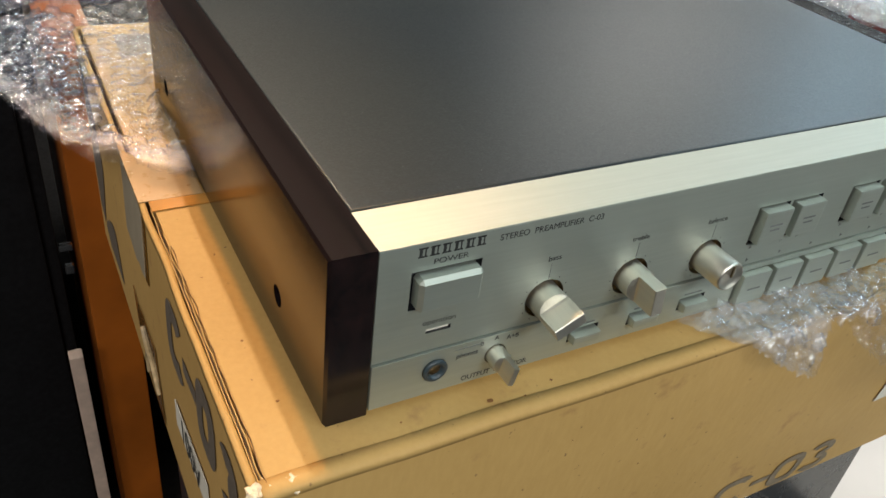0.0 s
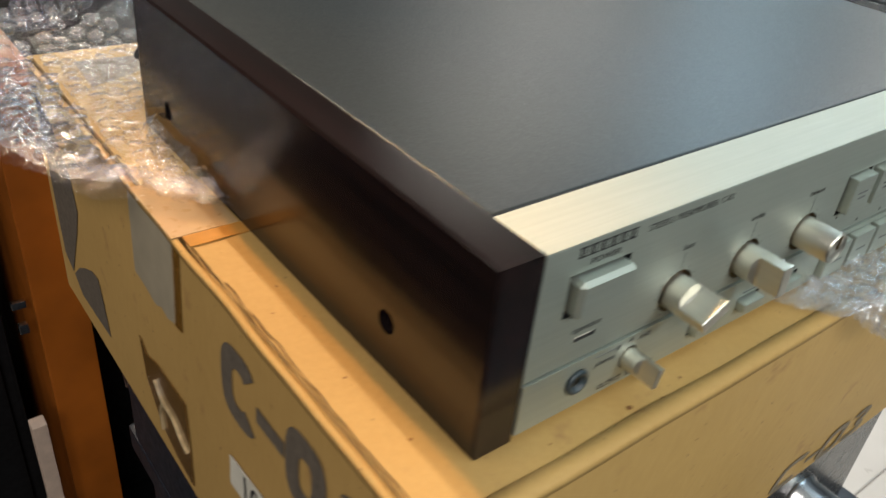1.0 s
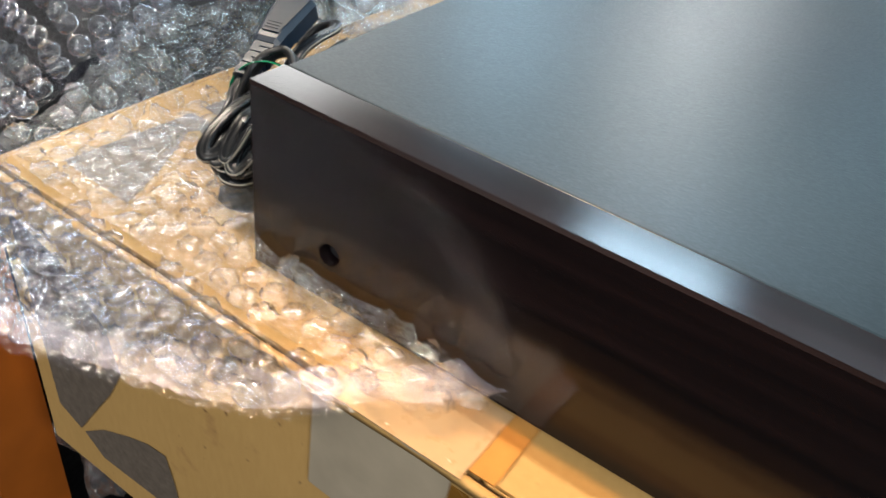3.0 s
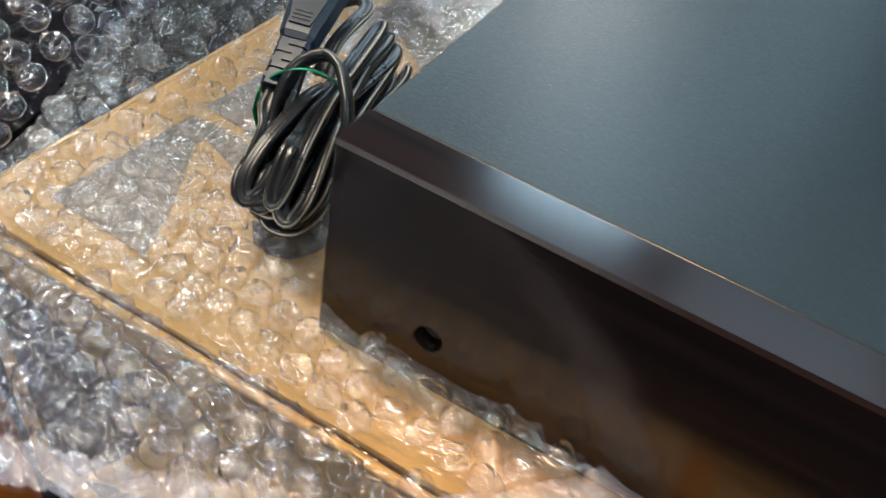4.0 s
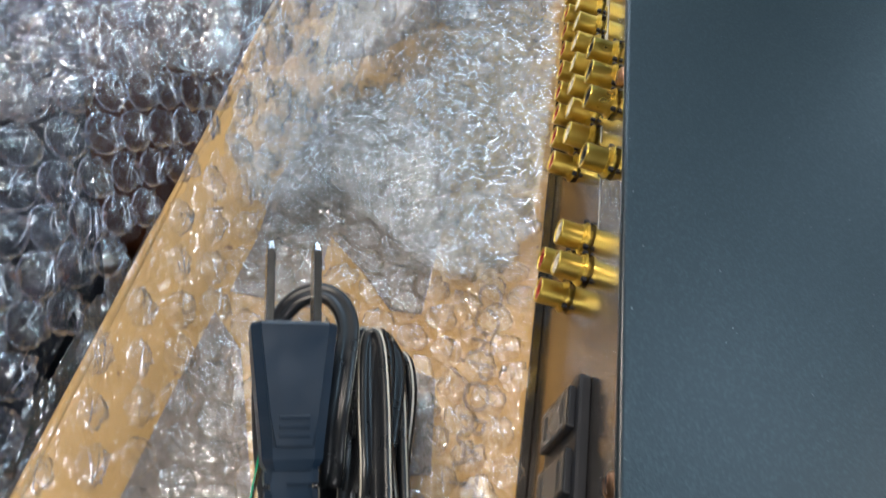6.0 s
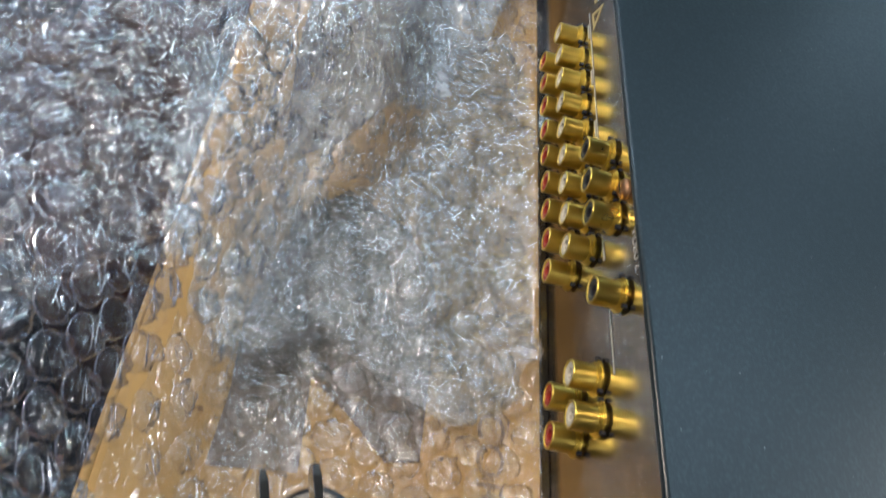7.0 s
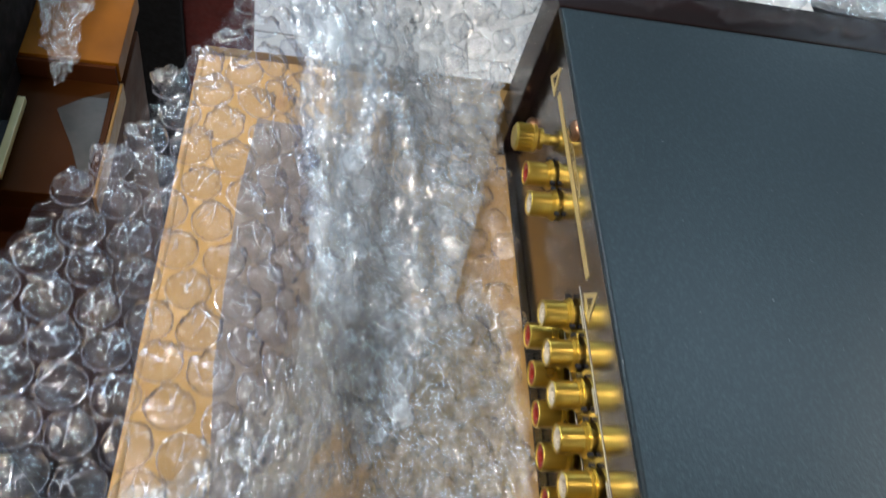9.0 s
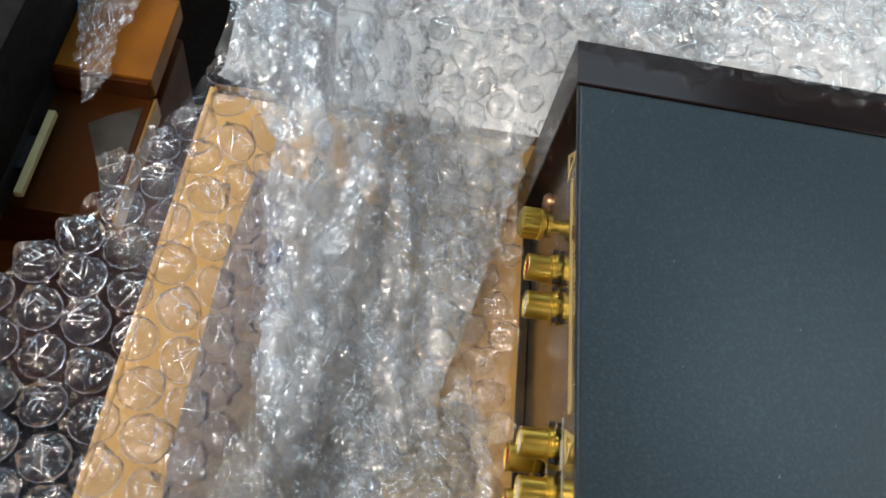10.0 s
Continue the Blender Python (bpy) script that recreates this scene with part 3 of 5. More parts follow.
# grey printed shapes and lettering on the lid
TOP = lambda a, b: Vector((a, b, 0.0004))
for lp in ([(0.072, 0.420), (0.105, 0.418), (0.139, 0.415), (0.128, 0.403), (0.097, 0.391), (0.067, 0.379)],
           [(-0.008, 0.425), (0.046, 0.421), (0.063, 0.420), (0.064, 0.400), (0.060, 0.376), (0.042, 0.372), (0.054, 0.404), (0.050, 0.407), (0.017, 0.389), (-0.010, 0.378)],
           [(0.138, 0.3551), (0.137, 0.340), (0.104, 0.336), (0.101, 0.346), (0.130, 0.358)],
           [(0.148, 0.413), (0.172, 0.411), (0.200, 0.412), (0.245, 0.402), (0.262, 0.385), (0.250, 0.362), (0.235, 0.350), (0.215, 0.347), (0.160, 0.349), (0.158, 0.360), (0.170, 0.372), (0.182, 0.387), (0.150, 0.386)],
           [(0.268, 0.412), (0.330, 0.417), (0.400, 0.416), (0.440, 0.412), (0.436, 0.372), (0.400, 0.345), (0.345, 0.352), (0.318, 0.372), (0.285, 0.392)]):
    part("grey_print", flat_shape([lp], TOP, 0.0003, (0, 0, 1)), LID_PRINT, carton)
# dark patch paints the cord's shadow on the lid under the coil
part("coil_shadow", flat_shape([[(0.027, 0.360), (0.019, 0.353), (0.017, 0.345), (0.020, 0.337), (0.028, 0.332), (0.038, 0.330), (0.046, 0.334), (0.048, 0.341), (0.043, 0.349), (0.036, 0.356)]], TOP, 0.0003, (0, 0, 1)), INK, carton)
text_part("printing", "CORPORATION", 0.0135, Matrix.Translation((0.182, 0.330, 0.0005)) @ Matrix(((-1, 0, 0, 0), (0, -1, 0, 0), (0, 0, 1, 0), (0, 0, 0, 1))), FAINT, carton, stretch=1.15)

# ---- equipment stack under the carton ----
lower = thing("black_receiver", "black hi-fi receiver with chrome knobs under the carton", "receiver", (0.2, 0.2, -0.34))
part("case", block(-0.012, 0.44, 0.004, 0.40, -0.335, BZ - 0.001, 0.003), NAVY, lower)
part("front_panel", block(-0.012, 0.44, -0.004, 0.0038, -0.333, BZ - 0.003, 0.001), plain("smoked_panel", (0.035, 0.033, 0.032), 0.25, vary=0.15), lower)
for kx, kz, kr in ((0.335, -0.232, 0.020), (0.245, -0.236, 0.010), (0.220, -0.236, 0.007), (0.195, -0.236, 0.007)):
    kn = part("knob", lathe([(kr * 1.1, 0), (kr * 1.1, 0.003), (kr, 0.005), (kr * 0.97, 0.028), (kr * 0.85, 0.031), (kr * 0.8, 0.0305), (0, 0.030)], (kx, -0.004, kz), (0, -1, 0), 32), DULL_CHROME, lower, "chrome knob", smooth=True)
stand = thing("black_cabinet", "black equipment cabinet carrying the stack", "cabinet", (0.2, 0.1, FLOOR))
part("top_board", block(-0.012, 0.50, -0.34, 0.42, -0.365, -0.337, 0.003), NAVY, stand)
part("body", block(0.0, 0.49, -0.33, 0.41, FLOOR, -0.3655), NAVY, stand)

# ---- furniture behind ----
post = thing("orange_wood_rack", "orange-brown varnished wooden rack upright", "rack", (-0.03, 0.6, FLOOR))
part("upright", block(-0.054, -0.010, 0.50, 0.85, FLOOR, -0.045, 0.002), ORANGE, post)
part("edge_strip", block(-0.083, -0.070, 0.46, 0.475, FLOOR, -0.34, 0.002), PALEEDGE, post, "pale edging strip")
part("hinge", block(-0.072, -0.060, 0.494, 0.4995, -0.235, -0.228, 0.001), CHROME, post)
part("hinge", block(-0.070, -0.062, 0.494, 0.4995, -0.262, -0.252, 0.001), CHROME, post)
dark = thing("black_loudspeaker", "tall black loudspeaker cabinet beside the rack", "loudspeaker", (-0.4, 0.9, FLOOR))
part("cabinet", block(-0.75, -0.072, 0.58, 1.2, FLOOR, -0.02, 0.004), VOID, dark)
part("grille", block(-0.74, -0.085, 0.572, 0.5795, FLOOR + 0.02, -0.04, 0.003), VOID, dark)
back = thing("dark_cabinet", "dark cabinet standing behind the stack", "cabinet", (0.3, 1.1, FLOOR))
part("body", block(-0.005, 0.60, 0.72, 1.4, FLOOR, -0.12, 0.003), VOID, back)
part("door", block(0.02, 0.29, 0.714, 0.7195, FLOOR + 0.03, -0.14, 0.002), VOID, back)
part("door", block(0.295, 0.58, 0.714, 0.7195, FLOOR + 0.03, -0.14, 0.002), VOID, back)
scrap = thing("wrap_scrap", "crumpled bubble wrap scrap behind the carton", "bubble wrap", (0.03, 0.5, -0.3))
part("film", lump((0.035, 0.53, -0.33), 0.022, 3.3, 2.2, 4, 0.9), FILM2, scrap)
AMBER = plain("amber_wood", (0.19, 0.068, 0.002), 0.6, vary=0.3, scale=22, spec=0.15)
deck = thing("wooden_rack", "glossy brown wooden rack with a stepped amber top", "rack", (0.50, 0.55, FLOOR))
part("top_block", block(0.541, 0.600, 0.4925, 0.62, -0.0965, -0.0825, 0.0008), AMBER, deck, "amber varnished wooden top block")
part("lower_shelf", block(0.462, 0.5405, 0.4935, 0.62, -0.112, -0.0970, 0.0008), BROWNWOOD, deck)
part("edge_strip", block(0.462, 0.5405, 0.4915, 0.4932, -0.112, -0.0968, 0.0003, 1), plain("amber_edge", (0.20, 0.105, 0.015), 0.5), deck, "pale amber edging strip")
part("riser", block(0.5385, 0.5408, 0.494, 0.62, -0.0968, -0.0845), DARKWOOD, deck)
part("side", block(0.464, 0.599, 0.4945, 0.62, FLOOR, -0.1125, 0.0015), DARKWOOD, deck)
# thin patch puts the triangular reflection on the shelf into its own colour
part("plate", flat_shape([[(0.517, 0.521), (0.526, 0.510), (0.533, 0.497), (0.500, 0.4965), (0.466, 0.4985), (0.493, 0.509)]], lambda p, q: Vector((p, q, -0.0968)), 0.0003, (0, 0, 1)), plain("reflection_patch", (0.040, 0.034, 0.027), 0.32, vary=0.35, scale=90), deck, "glossy grey smudge standing in for a reflection on the shelf")
tuner = thing("black_tuner", "black tuner with a brass front trim", "tuner", (0.5, 0.6, -0.097))
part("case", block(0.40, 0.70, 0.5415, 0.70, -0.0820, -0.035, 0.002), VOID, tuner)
part("foot", block(0.41, 0.535, 0.5425, 0.60, -0.0968, -0.0822), BLACK, tuner)
part("trim", block(0.465, 0.516, 0.5345, 0.5385, -0.0925, -0.0885, 0.0006), plain("brass_trim", (0.55, 0.50, 0.26), 0.35, vary=0.1), tuner, "pale brass trim bar")
part("trim_bracket", block(0.48, 0.50, 0.5386, 0.545, -0.0960, -0.0900), BLACK, tuner)
red = thing("dark_red_panel", "dark red cloth-covered panel in the shade", "panel", (0.9, 0.5, FLOOR))
part("panel", block(1.02, 1.06, 0.46, 0.544, FLOOR, -0.05, 0.003), DARKRED, red)
# added board, only there to fill the gap beside the panel with black
part("dark_filler", block(1.01, 1.06, 0.5445, 0.85, FLOOR, -0.05, 0.003), VOID, red)

# ---- preamplifier ----
amp = thing("stereo_preamplifier", "silver-fronted stereo preamplifier with dark wooden sides resting on the carton", "preamplifier")


def side_panel(flip):
    b = 0.0012
    holes = [] if flip else [circle(0.056, 0.0245, 0.0052), circle(0.271, 0.0245, 0.0052)]
    bm = bmesh.new()
    X = (lambda x: W - x) if flip else (lambda x: x)
    rect = lambda i: [(i, i), (D - i, i), (D - i, H + 0.0006 - i), (i, H + 0.0006 - i)]
    loops = fill_with_holes(bm, rect(b), holes, lambda p, q: Vector((X(0), p, q)))
    prev = loops[0]
    for x, i in ((b, 0.0), (SW - 0.0004, 0.0), (SW, 0.0004)):
        cur = [bm.verts.new((X(x), p, q)) for p, q in rect(i)]
        for k in range(4):
            bm.faces.new((prev[k], prev[(k + 1) % 4], cur[(k + 1) % 4], cur[k]))
        prev = cur
    bm.faces.new(prev)
    for lp in loops[1:]:
        deep = [bm.verts.new(v.co + Vector((0.009, 0, 0))) for v in lp]
        n = len(lp)
        for k in range(n):
            bm.faces.new((lp[k], lp[(k + 1) % n], deep[(k + 1) % n], deep[k]))
        bm.faces.new(deep)
    bmesh.ops.recalc_face_normals(bm, faces=bm.faces[:])
    return bm


left_panel = part("side_panel", side_panel(False), WOOD, amp, "glossy dark rosewood side panel")
part("side_panel", side_panel(True), WOOD, amp, "glossy dark rosewood side panel")
for hy in (0.056, 0.271):
    s = part("screw", lathe([(0.0042, 0.0), (0.0042, 0.0015), (0.0036, 0.0022), (0.0012, 0.0022), (0.0012, 0.001), (0, 0.001)], (0.0068, hy, 0.0245), (-1, 0, 0)), BLACK, left_panel, smooth=False)

# cover: folded steel lid with rolled edges, its back edge turned down over the rear panel
bm = block(SW + 0.0001, W - SW - 0.0001, BAND + 0.0006, 0.3110, H - 0.0016, H + 0.0003)
top_edges = [e for e in bm.edges if all(v.co.z > H for v in e.verts)]
bmesh.ops.bevel(bm, geom=top_edges, offset=0.0011, segments=4, affect="EDGES", profile=0.5)
cover = part("top_cover", bm, COVER, amp, "dark grey-green painted steel cover with a fine pebbled grain and dust")
for p in cover.data.polygons:
    p.use_smooth = 0.05 < abs(p.normal.z) < 0.97
part("chassis", block(SW + 0.001, W - SW - 0.001, 0.004, 0.3045, 0.006, H - 0.0046), BLACK, amp)
for fx in (0.06, 0.39):
    for fy in (0.05, 0.26):
        part("foot", lathe([(0.011, 0.0003), (0.012, 0.002), (0.012, 0.0058), (0, 0.0058)], (fx, fy, 0), (0, 0, 1)), BLACK, amp)

# faceplate
FX0, FX1, GZ = SW + 0.0002, W - SW - 0.0002, 0.0268
KNOBS = [("bass", 0.0970, 0.0395, 0.0096), ("treble", 0.1430, 0.0395, 0.0096), ("balance", 0.1880, 0.0395, 0.0096)]
POW = (0.0325, 0.0625, 0.0505, 0.0685)
UPB = [0.2245, 0.2475, 0.2905, 0.3135]
LOB = [0.2270 + 0.0230 * i for i in range(5)]


def rect_loop(x0, x1, z0, z1):
    return [(x0, z0), (x1, z0), (x1, z1), (x0, z1)]


def walls(bm, loops, depth):
    for lp in loops:
        deep = [bm.verts.new(v.co + Vector((0, depth, 0))) for v in lp]
        n = len(lp)
        for k in range(n):
            f = bm.faces.new((lp[k], lp[(k + 1) % n], deep[(k + 1) % n], deep[k]))
            # opening walls coloured black for shaded gaps, dark gold for reflections in wells
            if lp is not loops[0]:
                f.material_index = 1 if n == 4 else 2


bm = bmesh.new()
holes = [rect_loop(*POW), rect_loop(0.0415, 0.0525, 0.0365, 0.0388)] + [circle(x, z, r, 28) for _, x, z, r in KNOBS]
holes += [rect_loop(x - 0.0105, x + 0.0105, 0.0402, 0.0616) for x in UPB]
loops = fill_with_holes(bm, rect_loop(FX0, FX1, GZ + 0.0006, H - 0.0006), holes, lambda a, b: Vector((a, 0, b)))
walls(bm, loops, 0.0035)
bmesh.ops.recalc_face_normals(bm, faces=bm.faces[:])
face = part("upper_faceplate", bm, [SILVER, BLACK, DARKGOLD], amp, "champagne silver aluminium faceplate")
bm = bmesh.new()
holes = [circle(0.0475, 0.0160, 0.0058, 24), circle(0.0765, 0.0155, 0.0052, 24)] + [rect_loop(x - 0.0082, x + 0.0082, 0.0098, 0.0168) for x in (0.123, 0.157, 0.188)]
holes += [rect_loop(LOB[0] - 0.0108, LOB[4] + 0.0108, 0.0042, 0.0236)]
loops = fill_with_holes(bm, rect_loop(FX0, FX1, 0.0032, GZ - 0.0004), holes, lambda a, b: Vector((a, -0.0008, b)))
walls(bm, loops, 0.0043)
bmesh.ops.recalc_face_normals(bm, faces=bm.faces[:])
part("lower_faceplate", bm, [SILVER, BLACK, DARKGOLD], amp)
part("top_band", block(FX0, FX1, 0.0001, BAND, H - 0.0036, H, 0.0005), SILVER, amp, "bright silver top band of the faceplate")
part("front_backing", block(FX0, FX1, 0.0033, 0.0039, 0.004, H - 0.004), DARKGOLD, amp)

# controls
part("power_button", block(POW[0] + 0.0016, POW[1] - 0.0010, -0.0052, 0.003, POW[2] + 0.0012, POW[3] - 0.0014, 0.0017, 1), SILVER, amp, "wide silver power button")
# black sheet deepens the shade round the button
part("power_well", block(POW[0] + 0.0002, POW[1] - 0.0002, 0.0029, 0.0032, POW[2] + 0.0002, POW[3] - 0.0002), BLACK, amp)
part("operation_lamp", block(0.0417, 0.0523, 0.0012, 0.003, 0.0367, 0.0386), PAPER, amp)


def lever_knob(name, x, z, r, length, angle, flat):
    """A round shank drawn out into a flat blade."""
    bm = bmesh.new()
    seg, rings = 32, []
    a = radians(angle)
    for h, k in ((-0.003, 0.0), (0.0076, 0.0), (0.0086, 0.90), (0.0096, 1.0), (length - 0.0004, 1.0), (length, 1.0)):
        row = []
        for i in range(seg):
            t = 2 * math.pi * i / seg
            cx, cz = r * math.cos(t), r * math.sin(t)
            lim = flat if h < length else flat - 0.0003
            bx = max(-r * 0.94, min(r * 0.94, cx * 1.35))
            bz = max(-lim, min(lim, cz))
            u, v = cx + (bx - cx) * k, cz + (bz - cz) * k
            row.append(bm.verts.new((x + u * math.cos(a) - v * math.sin(a), -h, z + u * math.sin(a) + v * math.cos(a))))
        rings.append(row)
    for p, q in zip(rings, rings[1:]):
        for i in range(seg):
            j = (i + 1) % seg
            bm.faces.new((p[i], q[i], q[j], p[j]))
    bm.faces.new(rings[-1])
    return part(name, bm, KNOB, amp, "brushed aluminium lever knob", "sharp")


lever_knob("bass_knob", 0.0970, 0.0395, 0.0076, 0.020, 27, 0.0030)
lever_knob("treble_knob", 0.1430, 0.0395, 0.0076, 0.020, 96, 0.0030)
bm = lathe([(0.0076, -0.003), (0.0076, 0.0160), (0.0070, 0.0172), (0.0066, 0.0172), (0.0064, 0.0168), (0, 0.0168)], (0.188, 0, 0.0395), (0, -1, 0), 32)
bal = part("balance_knob", bm, KNOB, amp, "round brushed aluminium knob", smooth=True)
part("index_line", block(0.1874, 0.1886, -0.0175, -0.0150, 0.0395, 0.0466, 0.0002, 1), DARKGOLD, bal)
lever_knob("output_selector", 0.0765, 0.0155, 0.0046, 0.0165, 78, 0.0014)
jack = part("phones_jack", lathe([(0.0056, 0.001), (0.0056, 0.0018), (0.0048, 0.0024), (0.0036, 0.0022), (0.0032, 0.0), (0.0031, -0.006), (0, -0.006)], (0.0475, 0, 0.0160), (0, -1, 0), 28), JACKBLUE, amp, "blue-black headphone socket", smooth=True)
part("sleeve", lathe([(0.0033, 0.0004), (0.0029, 0.0004), (0.0028, -0.005)], (0.0475, 0, 0.0160), (0, -1, 0), 24), CHROME, jack)


def push(x, z, w, h, y=-0.0045):
    return part("push_button", block(x - w / 2, x + w / 2, y, 0.003, z - h / 2, z + h / 2, 0.0011, 2), SILVER, amp)


for x in (0.123, 0.157, 0.188):
    push(x, 0.0128, 0.0150, 0.0048, -0.0050)
for x in UPB:
    b = push(x + 0.0003, 0.0512, 0.0180, 0.0184)
    for k, (dz, w2) in enumerate(((0.0015, 0.0085), (-0.0012, 0.0065))):
        part("caption", block(x - w2 / 2, x + w2 / 2, -0.0046, -0.00452, 0.0510 + dz - 0.0005, 0.0510 + dz + 0.0005), INK_SOFT, b)
for i, x in enumerate(LOB):
    b = push(x, 0.0139, 0.0196, 0.0182)
    part("caption", block(x - 0.0045, x + 0.0045, -0.0046, -0.00452, 0.0132, 0.0142), INK_SOFT, b)
for i, x in enumerate(LOB):
    part("indicator", lathe([(0.0011, 0.0), (0.0011, 0.0003), (0, 0.0003)], (x - 0.008, 0, 0.0305), (0, -1, 0), 3), INK_SOFT, amp)
for x in (0.218, 0.239, 0.2505, 0.283, 0.306, 0.3165):
    part("indicator", lathe([(0.0010, 0.0), (0.0010, 0.0003), (0, 0.0003)], (x, 0, 0.0382), (0, -1, 0), 3), INK_SOFT, amp)


def front_text(body, x, z, size, stretch=1.0, ink=None, y=0.0, shear=0.0, align="LEFT"):
    m = Matrix.Translation((x, y - 0.0001, z)) @ Matrix(((1, 0, 0, 0), (0, 0, -1, 0), (0, 1, 0, 0), (0, 0, 0, 1)))
    return text_part("lettering", body, size, m, ink or INK, amp, 0.00005, stretch, "", shear, align)


# maker's mark as six plain upright blocks, serif-like, with no letters
for k in range(6):
    x = 0.0348 + k * 0.0049
    bm = block(x, x + 0.0012, -0.00018, -0.00002, 0.0748, 0.0791)
    block(x - 0.0004, x + 0.0034, -0.00018, -0.00002, 0.0748, 0.0754, bm=bm)
    block(x - 0.0004, x + 0.0034, -0.00018, -0.00002, 0.0785, 0.0791, bm=bm)
    block(x + 0.0023, x + 0.0028, -0.00018, -0.00002, 0.0748, 0.0791, bm=bm)
    part("maker_mark", bm, INK, amp)
front_text("STEREO  PREAMPLIFIER  C-03", 0.0690, 0.0750, 0.0040, 0.97)
front_text("POWER", 0.0410, 0.0706, 0.0036, 1.2)
front_text("operation", 0.0470, 0.0412, 0.0036, 1.05, align="CENTER")
front_text("bass", 0.0980, 0.0590, 0.0036, 1.1, align="CENTER")
front_text("treble", 0.1430, 0.0590, 0.0036, 1.1, align="CENTER")
front_text("balance", 0.1880, 0.0590, 0.0036, 1.1, align="CENTER")
front_text("phones", 0.0570, 0.0188, 0.0036, 1.0, y=-0.0008)
front_text("B", 0.0690, 0.0222, 0.0034, y=-0.0008, align="CENTER")
front_text("A", 0.0760, 0.0235, 0.0034, y=-0.0008, align="CENTER")
front_text("A+B", 0.0840, 0.0222, 0.0034, y=-0.0008, align="CENTER")
front_text("OUTPUT  SELECTOR", 0.0610, 0.0050, 0.0036, 1.0, y=-0.0008)
for nm, x, z, r in KNOBS:
    part("index_line", block(x - 0.0001, x + 0.0001, -0.0001, 0.0, z + r + 0.0006, z + r + 0.0085), INK_SOFT, amp)
    bm = bmesh.new()
    for k in range(11):
        a = radians(-60 + 30 * k)
        lathe([(0.00035, 0), (0.00035, 0.0001), (0, 0.0001)], (x + (r + 0.0016) * math.cos(a), 0, z + (r + 0.0016) * math.sin(a)), (0, -1, 0), 6, bm)
    part("scale_dots", bm, INK_SOFT, amp)
part("index_line", block(0.0560, 0.0700, -0.0010, -0.0008, 0.0236, 0.0238), INK_SOFT, amp)
for x in (0.123, 0.157, 0.188):
    part("caption", block(x - 0.0055, x + 0.0055, -0.00092, -0.00082, 0.0182, 0.0191), INK_SOFT, amp)

# rear
RY = 0.3060
part("rear_panel", block(SW + 0.0002, W - SW - 0.0002, RY - 0.001, RY, 0.003, H - 0.0042), BRONZE, amp, "shiny dark bronze rear panel")
part("rear_lip", block(SW + 0.0002, W - SW - 0.0002, RY, D - 0.002, 0.0026, 0.0040, 0.0004, 1), BRONZE, amp)


def rca(x, z, insulator):
    j = part("rca_jack", lathe([(0.0034, -0.0003), (0.0034, 0.0010), (0.0055, 0.0010), (0.0055, 0.0015), (0.0050, 0.0015), (0.0050, 0.0021), (0.0047, 0.0022), (0.0047, 0.0026), (0.0043, 0.0027), (0.0043, 0.0098), (0.0041, 0.0101), (0.0036, 0.0101), (0.0035, 0.0096)], (x, RY, z), (0, 1, 0), 28), GOLD, amp, "gold-plated phono socket", "sharp")
    part("insulator", lathe([(0.0036, 0.0093), (0.0035, 0.0097), (0.0020, 0.0097), (0.0017, 0.0094), (0.0017, 0.007)], (x, RY, z), (0, 1, 0), 20), insulator, j)
    part("bore", lathe([(0.0019, 0.0072), (0, 0.0072)], (x, RY, z), (0, 1, 0), 12), BLACK, j)
    bm = bmesh.new()
    for a in (25, 155, 265):
        q = Vector((x, RY + 0.0013, z)) + Vector((math.cos(radians(a)), 0, math.sin(radians(a)))) * 0.0058
        block(q.x - 0.0006, q.x + 0.0006, q.y - 0.0008, q.y + 0.0008, q.z - 0.0006, q.z + 0.0006, bm=bm)
    part("clip", bm, BLACK, j)


PITCH = 0.01368
for k in range(9):
    rca(0.3350 - k * PITCH, 0.0424, WHITEP)
    rca(0.3350 - k * PITCH, 0.0266, REDP)
for x in (0.1780, 0.1648):
    rca(x, 0.0424, WHITEP)
    rca(x, 0.0266, REDP)
rca(0.3780, 0.0424, WHITEP)
rca(0.3912, 0.0424, REDP)
for x in (0.2530, 0.2393, 0.2256, 0.1965):
    rca(x, 0.0606, BLACK)
gp = part("ground_post", lathe([(0.0020, 0), (0.0020, 0.003), (0.0040, 0.003), (0.0040, 0.0045), (0.0020, 0.0046), (0.0020, 0.0052), (0.0052, 0.0056), (0.0052, 0.0068), (0.0047, 0.0072), (0.0047, 0.0125), (0.0040, 0.0132), (0, 0.0132)], (0.4065, RY, 0.0440), (0, 1, 0), 20), GOLD, amp, "knurled gold earth terminal", "sharp")
bm = bmesh.new()
for k in range(20):
    a = 2 * math.pi * k / 20
    block(0.4065 + 0.0047 * math.cos(a) - 0.0003, 0.4065 + 0.0047 * math.cos(a) + 0.0003, RY + 0.0072, RY + 0.0125, 0.044 + 0.0047 * math.sin(a) - 0.0003, 0.044 + 0.0047 * math.sin(a) + 0.0003, bm=bm)
part("knurl", bm, GOLD, gp)
for x, z in ((0.083, 0.0690), (0.232, 0.0680), (0.3900, 0.0680), (0.425, 0.030)):
    s = part("screw", lathe([(0.0036, 0), (0.0035, 0.0012), (0.0024, 0.0022), (0, 0.0024)], (x, RY, z), (0, 1, 0), 20), COPPER, amp, "copper-toned screw", smooth=True)
    part("slot", block(x - 0.0022, x + 0.0022, RY + 0.0021, RY + 0.0025, z - 0.0003, z + 0.0003), BLACK, s)
